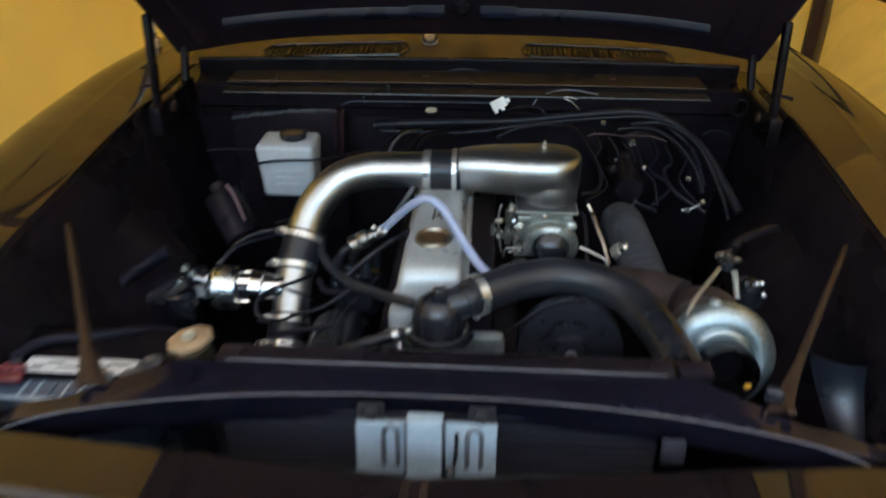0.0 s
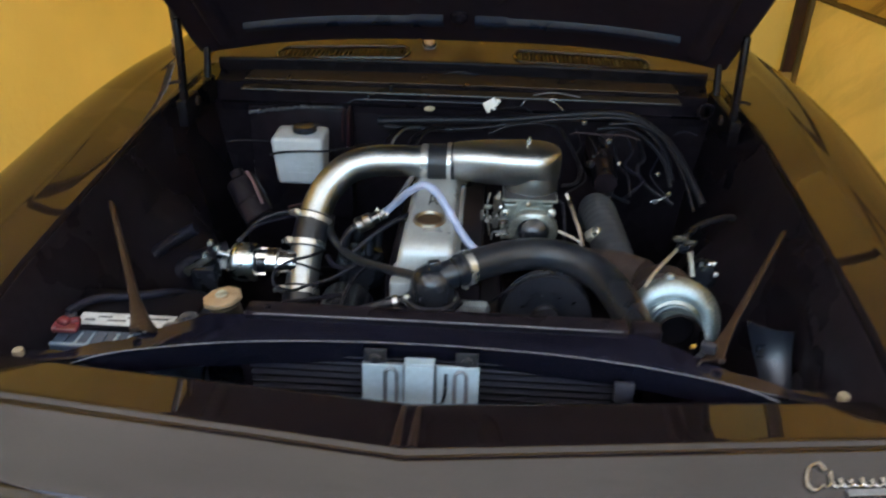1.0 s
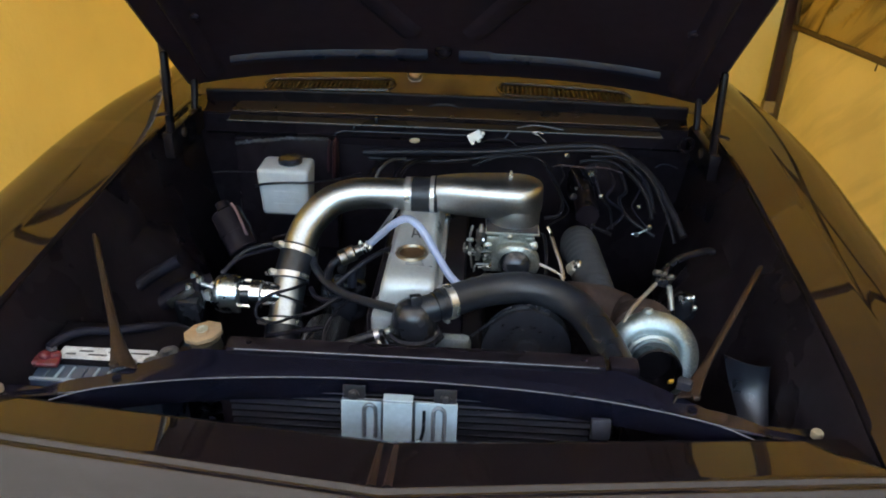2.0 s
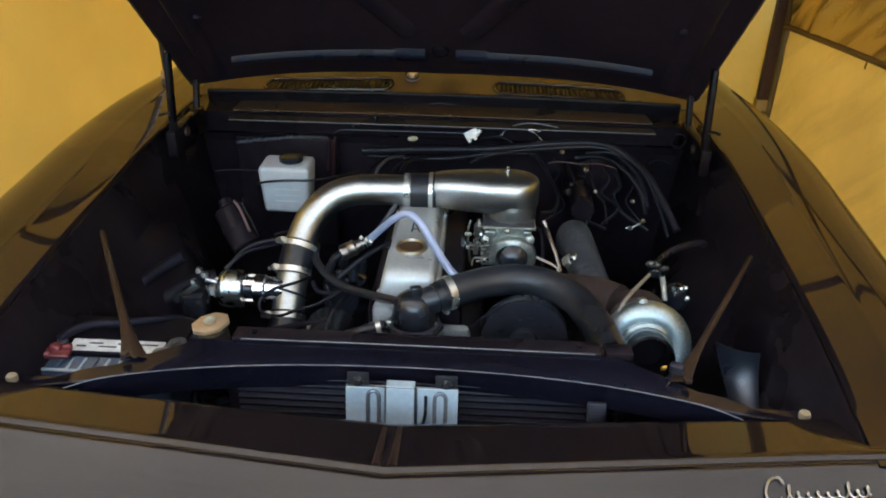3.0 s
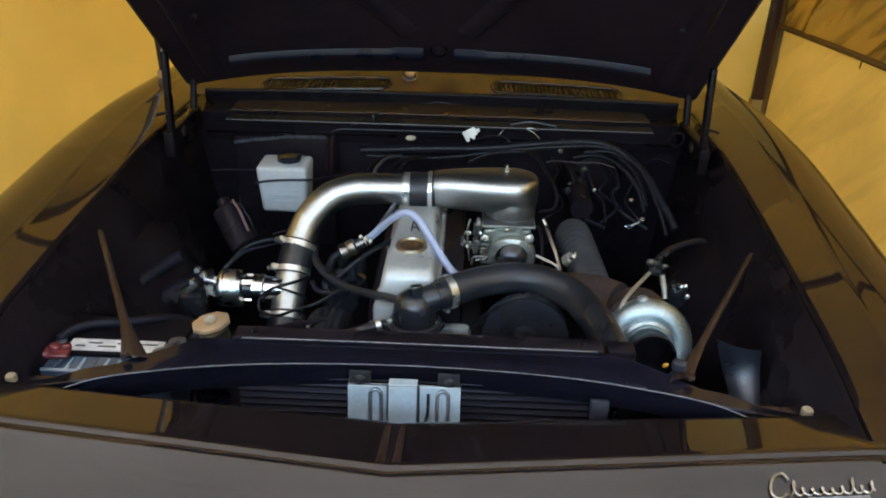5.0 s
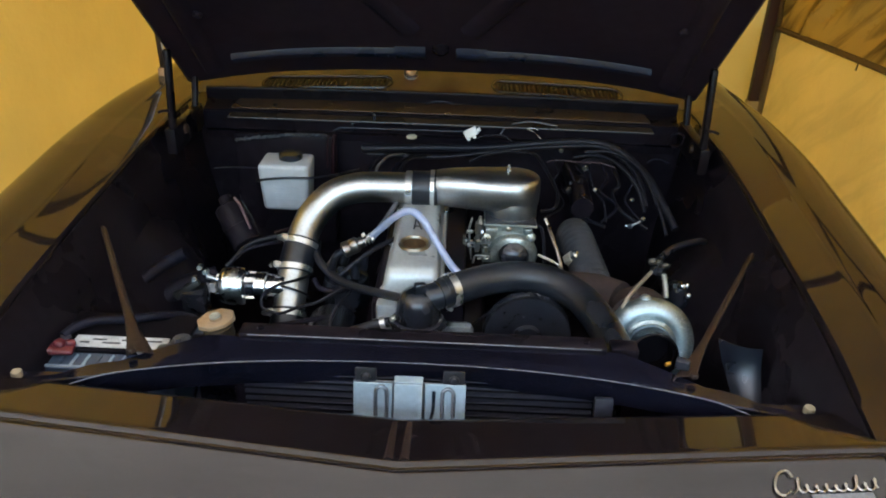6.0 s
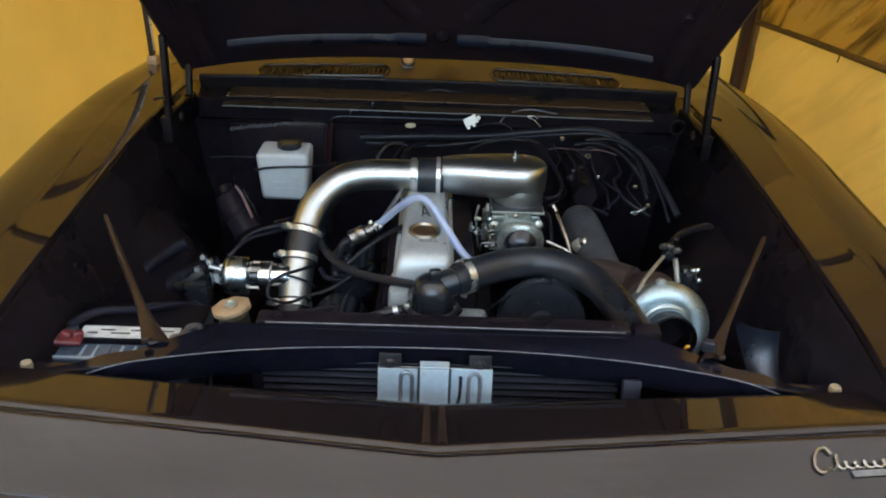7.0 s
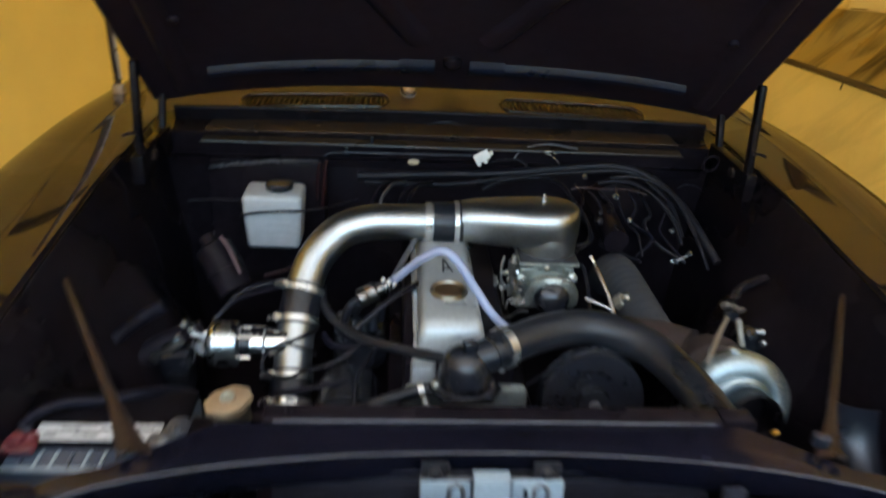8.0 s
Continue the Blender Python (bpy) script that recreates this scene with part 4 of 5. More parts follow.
bmesh.ops.remove_doubles(bm, verts=bm.verts[:], dist=0.0003)
part("shell", bm, ALU, plenum, angle=75)
part("neck", lathe([(0.062, 0.0), (0.062, 0.03), (0.058, 0.05)], pose(0.20, 1.517, 0.876), 36), ALU, plenum)
part("stud", lathe([(0.006, 0), (0.006, 0.006), (0.0035, 0.007), (0.0035, 0.016)], pose(0.187, 1.532, 0.983), 8), STEEL, plenum)

# charge pipe
PIPE = [(0.03, 1.52, 0.932), (-0.06, 1.52, 0.931), (-0.13, 1.52, 0.930), (-0.188, 1.516, 0.927), (-0.246, 1.502, 0.909), (-0.290, 1.467, 0.870), (-0.310, 1.430, 0.829), (-0.318, 1.395, 0.793), (-0.324, 1.34, 0.738), (-0.326, 1.28, 0.678), (-0.326, 1.20, 0.60)]
pipe = thing("charge_pipe", (-0.15, 1.5, 0.85), "bent polished aluminium charge pipe with black couplers", "pipe")
part("pipe_run", tube(PIPE, 0.0375, 32, 10), ALU, pipe)
part("coupler", tube([(-0.048, 1.52, 0.931), (-0.02, 1.52, 0.931), (0.014, 1.52, 0.932)], 0.0435, 32, 4), RUBBER, pipe, "black silicone coupler")
clamp(pipe, (-0.058, 1.52, 0.931), (0.5, 1.52, 0.931), 0.040, 0.014, (0, 1, -0.4))
clamp(pipe, (0.001, 1.52, 0.931), (0.5, 1.52, 0.935), 0.0445, 0.010, (0, 1, -0.4))
part("coupler", tube([(-0.310, 1.425, 0.823), (-0.315, 1.405, 0.803), (-0.320, 1.38, 0.778), (-0.3215, 1.365, 0.763)], 0.041, 32, 4), RUBBER, pipe, "black silicone coupler")
clamp(pipe, (-0.312, 1.417, 0.815), (-0.318, 1.395, 0.793), 0.0405, 0.013)
clamp(pipe, (-0.321, 1.372, 0.77), (-0.324, 1.34, 0.738), 0.0405, 0.013)
part("coupler", tube([(-0.326, 1.30, 0.70), (-0.326, 1.25, 0.65), (-0.326, 1.20, 0.60)], 0.041, 28, 3), RUBBER, pipe)
clamp(pipe, (-0.326, 1.292, 0.69), (-0.326, 1.2, 0.60), 0.0405, 0.013)
clamp(pipe, (-0.326, 1.255, 0.655), (-0.326, 1.2, 0.60), 0.0405, 0.013)
for k, (y, r) in enumerate(((1.332, 0.043),)):
    c = Vector((-0.324, y, y - 0.602))
    d = Vector((0, -0.707, -0.707))
    a = Vector((1, 0, 0))
    b = d.cross(a)
    part("tie_wrap", tube([c + r * (math.cos(t) * a + math.sin(t) * b) + d * 0.01 * math.cos(t) for t in [2 * math.pi * i / 16 for i in range(17)]], 0.0028, 6, 2), CABLE, pipe, "thin black wire wrapped round")

# blow-off valve
bov = thing("blow_off_valve", (-0.41, 1.32, 0.72), "polished round blow-off valve on the charge pipe", "valve")
m = towards((-0.485, 1.33, 0.742), (-0.30, 1.33, 0.745))
part("housing", lathe([(0.012, -0.004), (0.036, -0.004), (0.041, -0.001), (0.044, 0.006), (0.045, 0.012), (0.0445, 0.013), (0.0445, 0.015), (0.046, 0.016), (0.046, 0.046), (0.043, 0.054), (0.033, 0.056)], m, 36), BRUSHED, bov)
part("vent_ring", lathe([(0.030, 0.058), (0.030, 0.082)], m, 24), PLASTIC, bov)
for a in range(35, 395, 90):
    part("vent_post", box((0.014, 0.008, 0.028), m @ pose(0, 0, 0, 0, 0, a) @ pose(0, 0.032, 0.07), 0.001, 1), POLISHED, bov)
part("outlet", lathe([(0.030, 0.080), (0.036, 0.080), (0.036, 0.105), (0.031, 0.108), (0.029, 0.15)], m, 32), POLISHED, bov)
for a in range(20, 380, 72):
    part("cap_bolt", lathe([(0.005, 0), (0.005, 0.006)], m @ pose(0, 0, 0, 0, 0, a) @ pose(0, 0.034, -0.009), 8), STEEL, bov)
part("vacuum_nipple", lathe([(0.010, 0), (0.010, 0.012), (0.006, 0.014), (0.006, 0.035)], towards((-0.49, 1.33, 0.755), (-0.56, 1.33, 0.775)), 10), STEEL, bov)

# idle bracket, corrugated hoses beside the valve
fit_ = thing("vacuum_fitting", (-0.55, 1.32, 0.70), "small steel vacuum fitting with clips on a dark hose", "fitting")
bm = box((0.064, 0.012, 0.015), pose(-0.554, 1.285, 0.757, 0, -35, 6), 0.003)
box((0.018, 0.014, 0.02), pose(-0.580, 1.285, 0.738, 0, -35, 6), 0.003, 2, bm)
part("clip_bar", bm, LINK, fit_)
for dx, dz in ((-0.512, 0.796), (-0.524, 0.808), (-0.499, 0.762), (-0.540, 0.776), (-0.498, 0.75)):
    part("clip_bolt", lathe([(0.008, 0), (0.009, 0.006), (0.006, 0.018)], pose(dx, 1.30, dz, 70, 30, 0), 8), STEEL, fit_)
part("mount", box((0.06, 0.05, 0.10), pose(-0.545, 1.30, 0.705, 8, 0, 0), 0.012), PLASTIC, fit_)
part("wire_loop", tube([(-0.513, 1.30, 0.765), (-0.510, 1.30, 0.745), (-0.513, 1.30, 0.725), (-0.527, 1.30, 0.703)], 0.0022, 6), STEEL, fit_)
hs = solo("corrugated_hose", tube([(-0.51, 1.37, 0.745), (-0.59, 1.33, 0.730), (-0.655, 1.25, 0.70), (-0.68, 1.12, 0.64)], 0.025, 14, 16, wave=0.0011, waves=22), BLUEHOSE, "dark blue-black corrugated hose", "hose")
solo("corrugated_hose", tube([(-0.57, 1.34, 0.82), (-0.61, 1.33, 0.80), (-0.65, 1.28, 0.78), (-0.69, 1.22, 0.73)], 0.015, 12, 12, wave=0.0008, waves=18), BLUEHOSE, "thin dark corrugated hose", "hose")
solo("loom", tube([(-0.488, 1.370, 0.771), (-0.464, 1.390, 0.792), (-0.450, 1.410, 0.804), (-0.417, 1.430, 0.815), (-0.356, 1.450, 0.820), (-0.31, 1.50, 0.80)], 0.006, 10), CABLE, "black wiring loom beside the charge pipe", "cable")
solo("loom", tube([(-0.493, 1.360, 0.756), (-0.471, 1.380, 0.785), (-0.445, 1.400, 0.802), (-0.407, 1.420, 0.808), (-0.354, 1.460, 0.805)], 0.004, 8), BLUEHOSE, "thin dark wire beside the charge pipe", "cable")

# fluid reservoir
res = thing("fluid_reservoir", (-0.411, 1.745, 0.765), "white plastic fluid reservoir with a black cap", "reservoir")
part("tank", box((0.142, 0.105, 0.138), pose(-0.417, 1.755, 0.832), 0.013, 4, taper=0.88), RESERVOIR, res)
part("cap", lathe([(0.030, 0), (0.033, 0.002), (0.033, 0.012), (0.028, 0.017), (0.006, 0.019)], pose(-0.405, 1.76, 0.901), 28), PLASTIC, res, "black round cap")
part("neck", lathe([(0.026, 0), (0.026, 0.006)], pose(-0.405, 1.76, 0.897), 24), RESERVOIR, res)
for k in range(3):
    part("moulded_line", box((0.07, 0.002, 0.004), pose(-0.408, 1.7005 + 0.0015 * k, 0.838 - 0.018 * k), 0.0008, 1), RESERVOIR, res)
part("cap_tab", box((0.02, 0.008, 0.004), pose(-0.372, 1.765, 0.918), 0.0015, 1), PLASTIC, res)
solo("thin_hose", tube([(-0.492, 1.71, 0.850), (-0.455, 1.690, 0.866), (-0.40, 1.688, 0.872), (-0.34, 1.70, 0.870), (-0.28, 1.74, 0.866), (-0.22, 1.80, 0.86)], 0.0035, 8), CABLE, "thin black hose across the white reservoir", "hose")

# ignition coil
coil = thing("ignition_coil", (-0.49, 1.5, 0.75), "black cylindrical ignition coil on the apron", "coil")
m = towards((-0.455, 1.46, 0.785), (-0.535, 1.54, 0.885))
part("can", lathe([(0.034, 0), (0.038, 0.004), (0.038, 0.11), (0.034, 0.114), (0.018, 0.118), (0.016, 0.14), (0.008, 0.142)], m, 28), BAY, coil)
part("strap", lathe([(0.0385, 0.05), (0.040, 0.05), (0.040, 0.068), (0.0385, 0.068)], m, 28), BAY, coil)
solo("vacuum_pipe", tube([(-0.492, 1.50, 0.895), (-0.475, 1.49, 0.875), (-0.447, 1.46, 0.83)], 0.0035, 10), material("pinkish_hose", (0.10, 0.055, 0.06), 0.4), "short pinkish vacuum pipe by the coil", "hose")

# clear tubing and its fitting
fitting = thing("breather_fitting", (-0.16, 1.35, 0.84), "small steel breather fitting with hose clamp", "fitting")
m = towards((-0.195, 1.34, 0.845), (-0.125, 1.36, 0.875))
part("barrel", lathe([(0.012, -0.004), (0.0185, 0.0), (0.0185, 0.014), (0.0170, 0.016), (0.0185, 0.018), (0.0185, 0.034), (0.013, 0.038), (0.010, 0.075)], m, 22), NICKEL, fitting)
for k in range(3):
    part("clamp_ring", lathe([(0.0105, 0.05 + 0.008 * k), (0.0125, 0.052 + 0.008 * k), (0.0105, 0.055 + 0.008 * k)], m, 18), STEEL, fitting)
for k in range(3):
    part("bead", lathe([(0.002, -0.005), (0.0055, 0), (0.002, 0.005)], pose(-0.150 + 0.011 * k, 1.345, 0.885 - 0.005 * k), 10), STEEL, fitting)
part("feed_hose", tube([(-0.195, 1.34, 0.845), (-0.215, 1.33, 0.83), (-0.225, 1.33, 0.79), (-0.22, 1.33, 0.74)], 0.009, 12), CABLE, fitting)
solo("clear_tubing", tube([(-0.138, 1.36, 0.868), (-0.105, 1.35, 0.905), (-0.072, 1.33, 0.944), (-0.040, 1.32, 0.963), (-0.010, 1.31, 0.945), (0.025, 1.285, 0.90), (0.060, 1.255, 0.860), (0.10, 1.235, 0.835)], 0.0088, 16, 8), TUBING, "clear bluish plastic tubing arched over the valve cover", "hose")
solo("breather_pipe", tube([(-0.13, 1.40, 0.86), (-0.105, 1.46, 0.88), (-0.085, 1.50, 0.90)], 0.006, 10), SEAM, "thin grey pipe behind the clear tubing", "pipe")

# radiator, cap and top hose
rad = thing("radiator", (0, 0.93, 0.45), "black radiator with its top tank behind the support", "radiator")
rows = []
for y, z in ((0.905, 0.80), (0.904, 0.868), (0.908, 0.874), (0.915, 0.876), (0.950, 0.874), (0.962, 0.868), (0.968, 0.85), (0.968, 0.80)):
    rows.append([(x, y, z - (0.012 if abs(x) > 0.36 else 0)) for x in (-0.42, -0.40, -0.375, -0.3, 0, 0.3, 0.34, 0.36, 0.40)])
part("top_tank", sheet(rows, 0.002), BAY, rad)
part("flange_line", tube([(-0.290, 0.8675, 0.9265), (0, 0.8675, 0.9275), (0.325, 0.8675, 0.9265)], 0.0012, 6, 4), SEAM, rad, "thin pale line along the flange edge")
part("core", box((0.80, 0.05, 0.45), pose(-0.01, 0.94, 0.62), 0.005), PLASTIC, rad)
rim_ = part("front_flange", box((0.64, 0.034, 0.008), pose(0.015, 0.884, 0.9255), 0.002), BAY, rad)
for x in (-0.27, 0.30):
    part("flange_bolt", lathe([(0.006, 0), (0.006, 0.004)], pose(x, 0.884, 0.929), 6), BAY, rim_)
capm = pose(-0.357, 0.912, 0.918, 4, -8, 22)
capb = part("filler_neck", lathe([(0.026, -0.03), (0.026, -0.004), (0.03, -0.002)], capm, 24), BRASS, rad)
bm = prism([(0.035 * math.cos(math.radians(22.5 + 45 * k)), 0.027 * math.sin(math.radians(22.5 + 45 * k))) for k in range(8)], 0.001, 0.011, 0.002, 2, m=capm)
lathe([(0.012, 0.011), (0.012, 0.013), (0.008, 0.0145), (0.001, 0.015)], capm, 16, bm)
part("radiator_cap", bm, CADMIUM, capb, "tan eight-sided radiator cap")
part("cap_button", lathe([(0.0105, 0.0146), (0.0105, 0.0165), (0.008, 0.0165), (0.007, 0.0152), (0.001, 0.0150)], capm, 20), ZINC, capb, "dull metal cap button")
part("tank_outlet", box((0.05, 0.035, 0.02), pose(0.372, 0.905, 0.905), 0.006), BAY, rad)
HOSE = [(0.045, 1.112, 0.880), (0.085, 1.138, 0.882), (0.14, 1.168, 0.884), (0.205, 1.185, 0.884), (0.268, 1.172, 0.882), (0.318, 1.128, 0.878), (0.348, 1.06, 0.874), (0.366, 0.99, 0.870), (0.378, 0.93, 0.862)]
top = thing("radiator_hose", (0.2, 1.12, 0.85), "curved black rubber radiator hose with steel clamp", "hose")
part("hose_run", tube(HOSE, 0.0325, 28, 10), RUBBER, top)
clamp(top, (0.060, 1.122, 0.881), (0.085, 1.138, 0.882), 0.0335, 0.015, (0, 0.4, -1))
low = thing("bypass_hose", (-0.12, 1.10, 0.78), "thin steel-clamped bypass hose", "hose")
part("hose_run", tube([(-0.03, 1.10, 0.815), (-0.08, 1.098, 0.808), (-0.12, 1.095, 0.795), (-0.18, 1.09, 0.772), (-0.23, 1.08, 0.75)], 0.011, 14), RUBBER, low)
clamp(low, (-0.078, 1.098, 0.808), (-0.12, 1.095, 0.795), 0.0125, 0.010, (0, -0.3, -1))

# turbocharger
turbo = thing("turbocharger", (0.47, 1.10, 0.75), "silver cast turbocharger compressor with rusty turbine housing", "turbocharger")
tm = towards((0.460, 1.075, 0.812), (0.455, 0.98, 0.836))
bm = bmesh.new()
rings = []
seg, nsec = 18, 48
for i in range(nsec + 1):
    f = i / nsec
    a = math.radians(235 - 400 * f)
    r = 0.020 + 0.015 * min(1, f * 1.05 + 0.15)
    R = 0.060 + 0.004 * f
    c = Vector((R * math.cos(a), R * math.sin(a), 0.0))
    er = Vector((math.cos(a), math.sin(a), 0))
    rings.append([bm.verts.new(c + r * (math.cos(t) * er + math.sin(t) * Vector((0, 0, 1)))) for t in [2 * math.pi * k / seg for k in range(seg)]])
for p, q in zip(rings, rings[1:]):
    for k in range(seg):
        bm.faces.new((p[k], p[(k + 1) % seg], q[(k + 1) % seg], q[k]))
bm.faces.new(rings[0][::-1]), bm.faces.new(rings[-1])
bmesh.ops.recalc_face_normals(bm, faces=bm.faces[:])
bm.transform(tm)
lathe([(0.062, -0.02), (0.062, 0.010), (0.058, 0.016), (0.0575, 0.022), (0.053, 0.026), (0.0525, 0.033), (0.047, 0.037), (0.0465, 0.046), (0.041, 0.046), (0.038, 0.02)], tm, 40, bm)
lathe([(0.011, -0.02), (0.011, 0.006), (0.007, 0.010)], tm @ pose(-0.012, 0.078, 0, -90, 0, 0) @ pose(0, 0, 0.006), 12, bm)
PITTED = material("pitted_cast_aluminium", (0.34, 0.41, 0.44), 0.46, metal=1.0, spread=0.2, scale=60, bump=0.3, bump_scale=500)
nt, b = nodes_of(PITTED)
co = nt.nodes.new("ShaderNodeTexCoord")
spots = nt.nodes.new("ShaderNodeTexVoronoi")
spots.inputs["Scale"].default_value = 260
area = nt.nodes.new("ShaderNodeTexNoise")
area.inputs["Scale"].default_value, area.inputs["Detail"].default_value = 18, 3
side = nt.nodes.new("ShaderNodeSeparateXYZ")
nt.links.new(co.outputs["Object"], spots.inputs["Vector"]), nt.links.new(co.outputs["Object"], area.inputs["Vector"]), nt.links.new(co.outputs["Object"], side.inputs["Vector"])
near = nt.nodes.new("ShaderNodeMapRange")
near.inputs["From Min"].default_value, near.inputs["From Max"].default_value, near.inputs["To Min"].default_value, near.inputs["To Max"].default_value = 0.20, 0.38, 1, 0
nt.links.new(spots.outputs["Distance"], near.inputs["Value"])
patch = nt.nodes.new("ShaderNodeMapRange")
patch.inputs["From Min"].default_value, patch.inputs["From Max"].default_value = 0.498, 0.525
nt.links.new(side.outputs["X"], patch.inputs["Value"])
grow = nt.nodes.new("ShaderNodeMapRange")
grow.inputs["From Min"].default_value, grow.inputs["From Max"].default_value = 0.46, 0.56
nt.links.new(area.outputs["Fac"], grow.inputs["Value"])
m1, m2 = nt.nodes.new("ShaderNodeMath"), nt.nodes.new("ShaderNodeMath")
m1.operation = m2.operation = "MULTIPLY"
nt.links.new(near.outputs["Result"], m1.inputs[0]), nt.links.new(patch.outputs["Result"], m1.inputs[1])
nt.links.new(m1.outputs[0], m2.inputs[0]), nt.links.new(grow.outputs["Result"], m2.inputs[1])
white = nt.nodes.new("ShaderNodeMix")
white.data_type = "RGBA"
nt.links.new(m2.outputs[0], white.inputs["Factor"])
nt.links.new(b.inputs["Base Color"].links[0].from_socket, white.inputs["A"])
white.inputs["B"].default_value = (0.85, 0.88, 0.88, 1)
nt.links.new(white.outputs["Result"], b.inputs["Base Color"])
part("compressor", bm, PITTED, turbo, "silver cast compressor volute with white corrosion spots")
part("inlet_hose", lathe([(0.036, 0.030), (0.043, 0.047), (0.0445, 0.050), (0.0445, 0.078), (0.046, 0.080), (0.046, 0.090), (0.043, 0.093), (0.038, 0.08), (0.038, 0.0), (0.0, 0.0)], tm, 36), MATTE, turbo)
part("bearing_housing", lathe([(0.04, -0.09), (0.045, -0.05), (0.05, -0.02)], tm, 28), RUST, turbo)
bm = lathe([(0.03, -0.17), (0.065, -0.16), (0.075, -0.13), (0.065, -0.10), (0.04, -0.09)], tm, 32)
tube([(0.43, 1.22, 0.81), (0.38, 1.27, 0.80), (0.33, 1.33, 0.77)], 0.045, 16, 6, bm)
part("turbine_housing", bm, RUST, turbo, "rusty brown turbine housing")
part("oil_feed_line", tube([(0.404, 1.088, 0.874), (0.418, 1.112, 0.886), (0.442, 1.15, 0.889), (0.466, 1.188, 0.888), (0.488, 1.224, 0.886)], 0.0042, 10), OILLINE, turbo, "pale gold coloured oil feed line")
part("oil_drain_line", tube([(0.520, 1.24, 0.874), (0.524, 1.235, 0.858), (0.529, 1.22, 0.826)], 0.0062, 12), OILLINE, turbo)
for x, y, z, r in ((0.494, 1.25, 0.898, 0.0075), (0.506, 1.252, 0.895, 0.0065), (0.523, 1.25, 0.889, 0.007)):
    part("oil_union", lathe([(r * 0.7, -0.009), (r, -0.006), (r, 0.004), (r * 0.75, 0.006), (r * 0.6, 0.011)], pose(x, y, z, 40, 55, 0), 6), LINK, turbo, "small steel oil union")
part("union_block", box((0.026, 0.018, 0.020), pose(0.505, 1.245, 0.880, 0, 20, 10), 0.005), PLASTIC, turbo)
part("actuator_rod", tube([(0.552, 1.25, 0.842), (0.555, 1.25, 0.833), (0.559, 1.25, 0.824)], 0.0042, 8), STEEL, turbo)
for x, y, z in ((0.567, 1.252, 0.838), (0.576, 1.25, 0.841), (0.583, 1.25, 0.816)):
    part("actuator_nut", lathe([(0.006, 0), (0.007, 0.003), (0.005, 0.010), (0.002, 0.012)], pose(x, y, z, 60, 25, 0), 6), STEEL, turbo)
part("actuator_can", lathe([(0.02, -0.03), (0.028, -0.025), (0.03, 0.0), (0.022, 0.02), (0.008, 0.024)], pose(0.575, 1.29, 0.80), 24), PLASTIC, turbo)
part("tag", box((0.010, 0.006, 0.010), pose(0.473, 0.958, 0.838, 30, 0, 15), 0.001, 1), material("amber_tag", (0.55, 0.30, 0.03), 0.4), turbo, "small amber tag")
solo("oil_hose", tube([(0.500, 1.25, 0.888), (0.530, 1.295, 0.892), (0.565, 1.335, 0.892), (0.628, 1.385, 0.884), (0.66, 1.43, 0.86)], 0.008, 12), CABLE, "black braided oil hose rising from the turbocharger", "hose")

# wrapped downpipe and brass sensor
wr = thing("wrapped_pipe", (0.37, 1.38, 0.80), "grey cloth-wrapped exhaust pipe", "pipe")
part("wrap", tube([(0.372, 1.60, 0.76), (0.366, 1.555, 0.802), (0.364, 1.50, 0.823), (0.372, 1.42, 0.816), (0.384, 1.32, 0.802), (0.395, 1.235, 0.788)], 0.042, 24, 18, wave=0.0009, waves=22), WRAP, wr)
part("end_band", lathe([(0.044, 0), (0.048, 0.002), (0.048, 0.012), (0.044, 0.014)], towards((0.393, 1.25, 0.791), (0.397, 1.2, 0.782)), 28), RUST, wr)
sens = thing("brass_sensor", (0.352, 1.375, 0.835), "small brass sensor on the wrapped pipe", "sensor")
m = towards((0.330, 1.385, 0.818), (0.358, 1.368, 0.850))
part("hex", lathe([(0.014, 0), (0.016, 0.004), (0.016, 0.020), (0.013, 0.022)], m, 6), OILLINE, sens)
part("tip", lathe([(0.012, 0.020), (0.012, 0.034), (0.007, 0.038)], m, 12), STEEL, sens)

# battery
bat = thing("car_battery", (-0.565, 0.96, 0.64), "blue-grey car battery with a white label and red terminal", "battery")
part("case", box((0.265, 0.175, 0.20), pose(-0.562, 0.945, 0.742), 0.006), CASE, bat)
lid = part("lid", box((0.262, 0.125, 0.012), pose(-0.562, 0.968, 0.846), 0.004), LIDBLACK, bat)
part("label", box((0.175, 0.036, 0.0015), pose(-0.550, 0.928, 0.8535), 0.0004, 1), PAPER, bat, "worn white paper label")
for k in range(6):
    part("print_bar", box((0.018 + 0.008 * (k % 3), 0.004, 0.0008), pose(-0.615 + 0.025 * k, 0.923 + 0.010 * (k % 2), 0.8548), 0), INK, bat)
for k in range(7):
    part("case_rib", box((0.005, 0.036, 0.004), pose(-0.640 + 0.022 * k, 0.881, 0.8435), 0.001, 1), PLATE if k % 3 else CASE, bat)
part("case_rim", box((0.262, 0.007, 0.004), pose(-0.562, 0.862, 0.8435), 0.001, 1), PLATE, bat, "pale worn rim of the case")
for k, (x, y) in enumerate(((-0.497, 0.902), (-0.462, 0.910), (-0.447, 0.926), (-0.444, 0.905))):
    part("vent_plug", lathe([(0.012, 0), (0.0125, 0.004), (0.009, 0.006), (0.001, 0.0065)], pose(x, y, 0.854, 3 * k, 4, 0), 16), SEAM, bat, "dull pale vent plug")
bm = box((0.034, 0.026, 0.014), pose(-0.668, 0.893, 0.857, 5, 8, 20), 0.006, 3)
box((0.022, 0.020, 0.016), pose(-0.650, 0.903, 0.862, -12, 14, -15), 0.006, 3, bm)
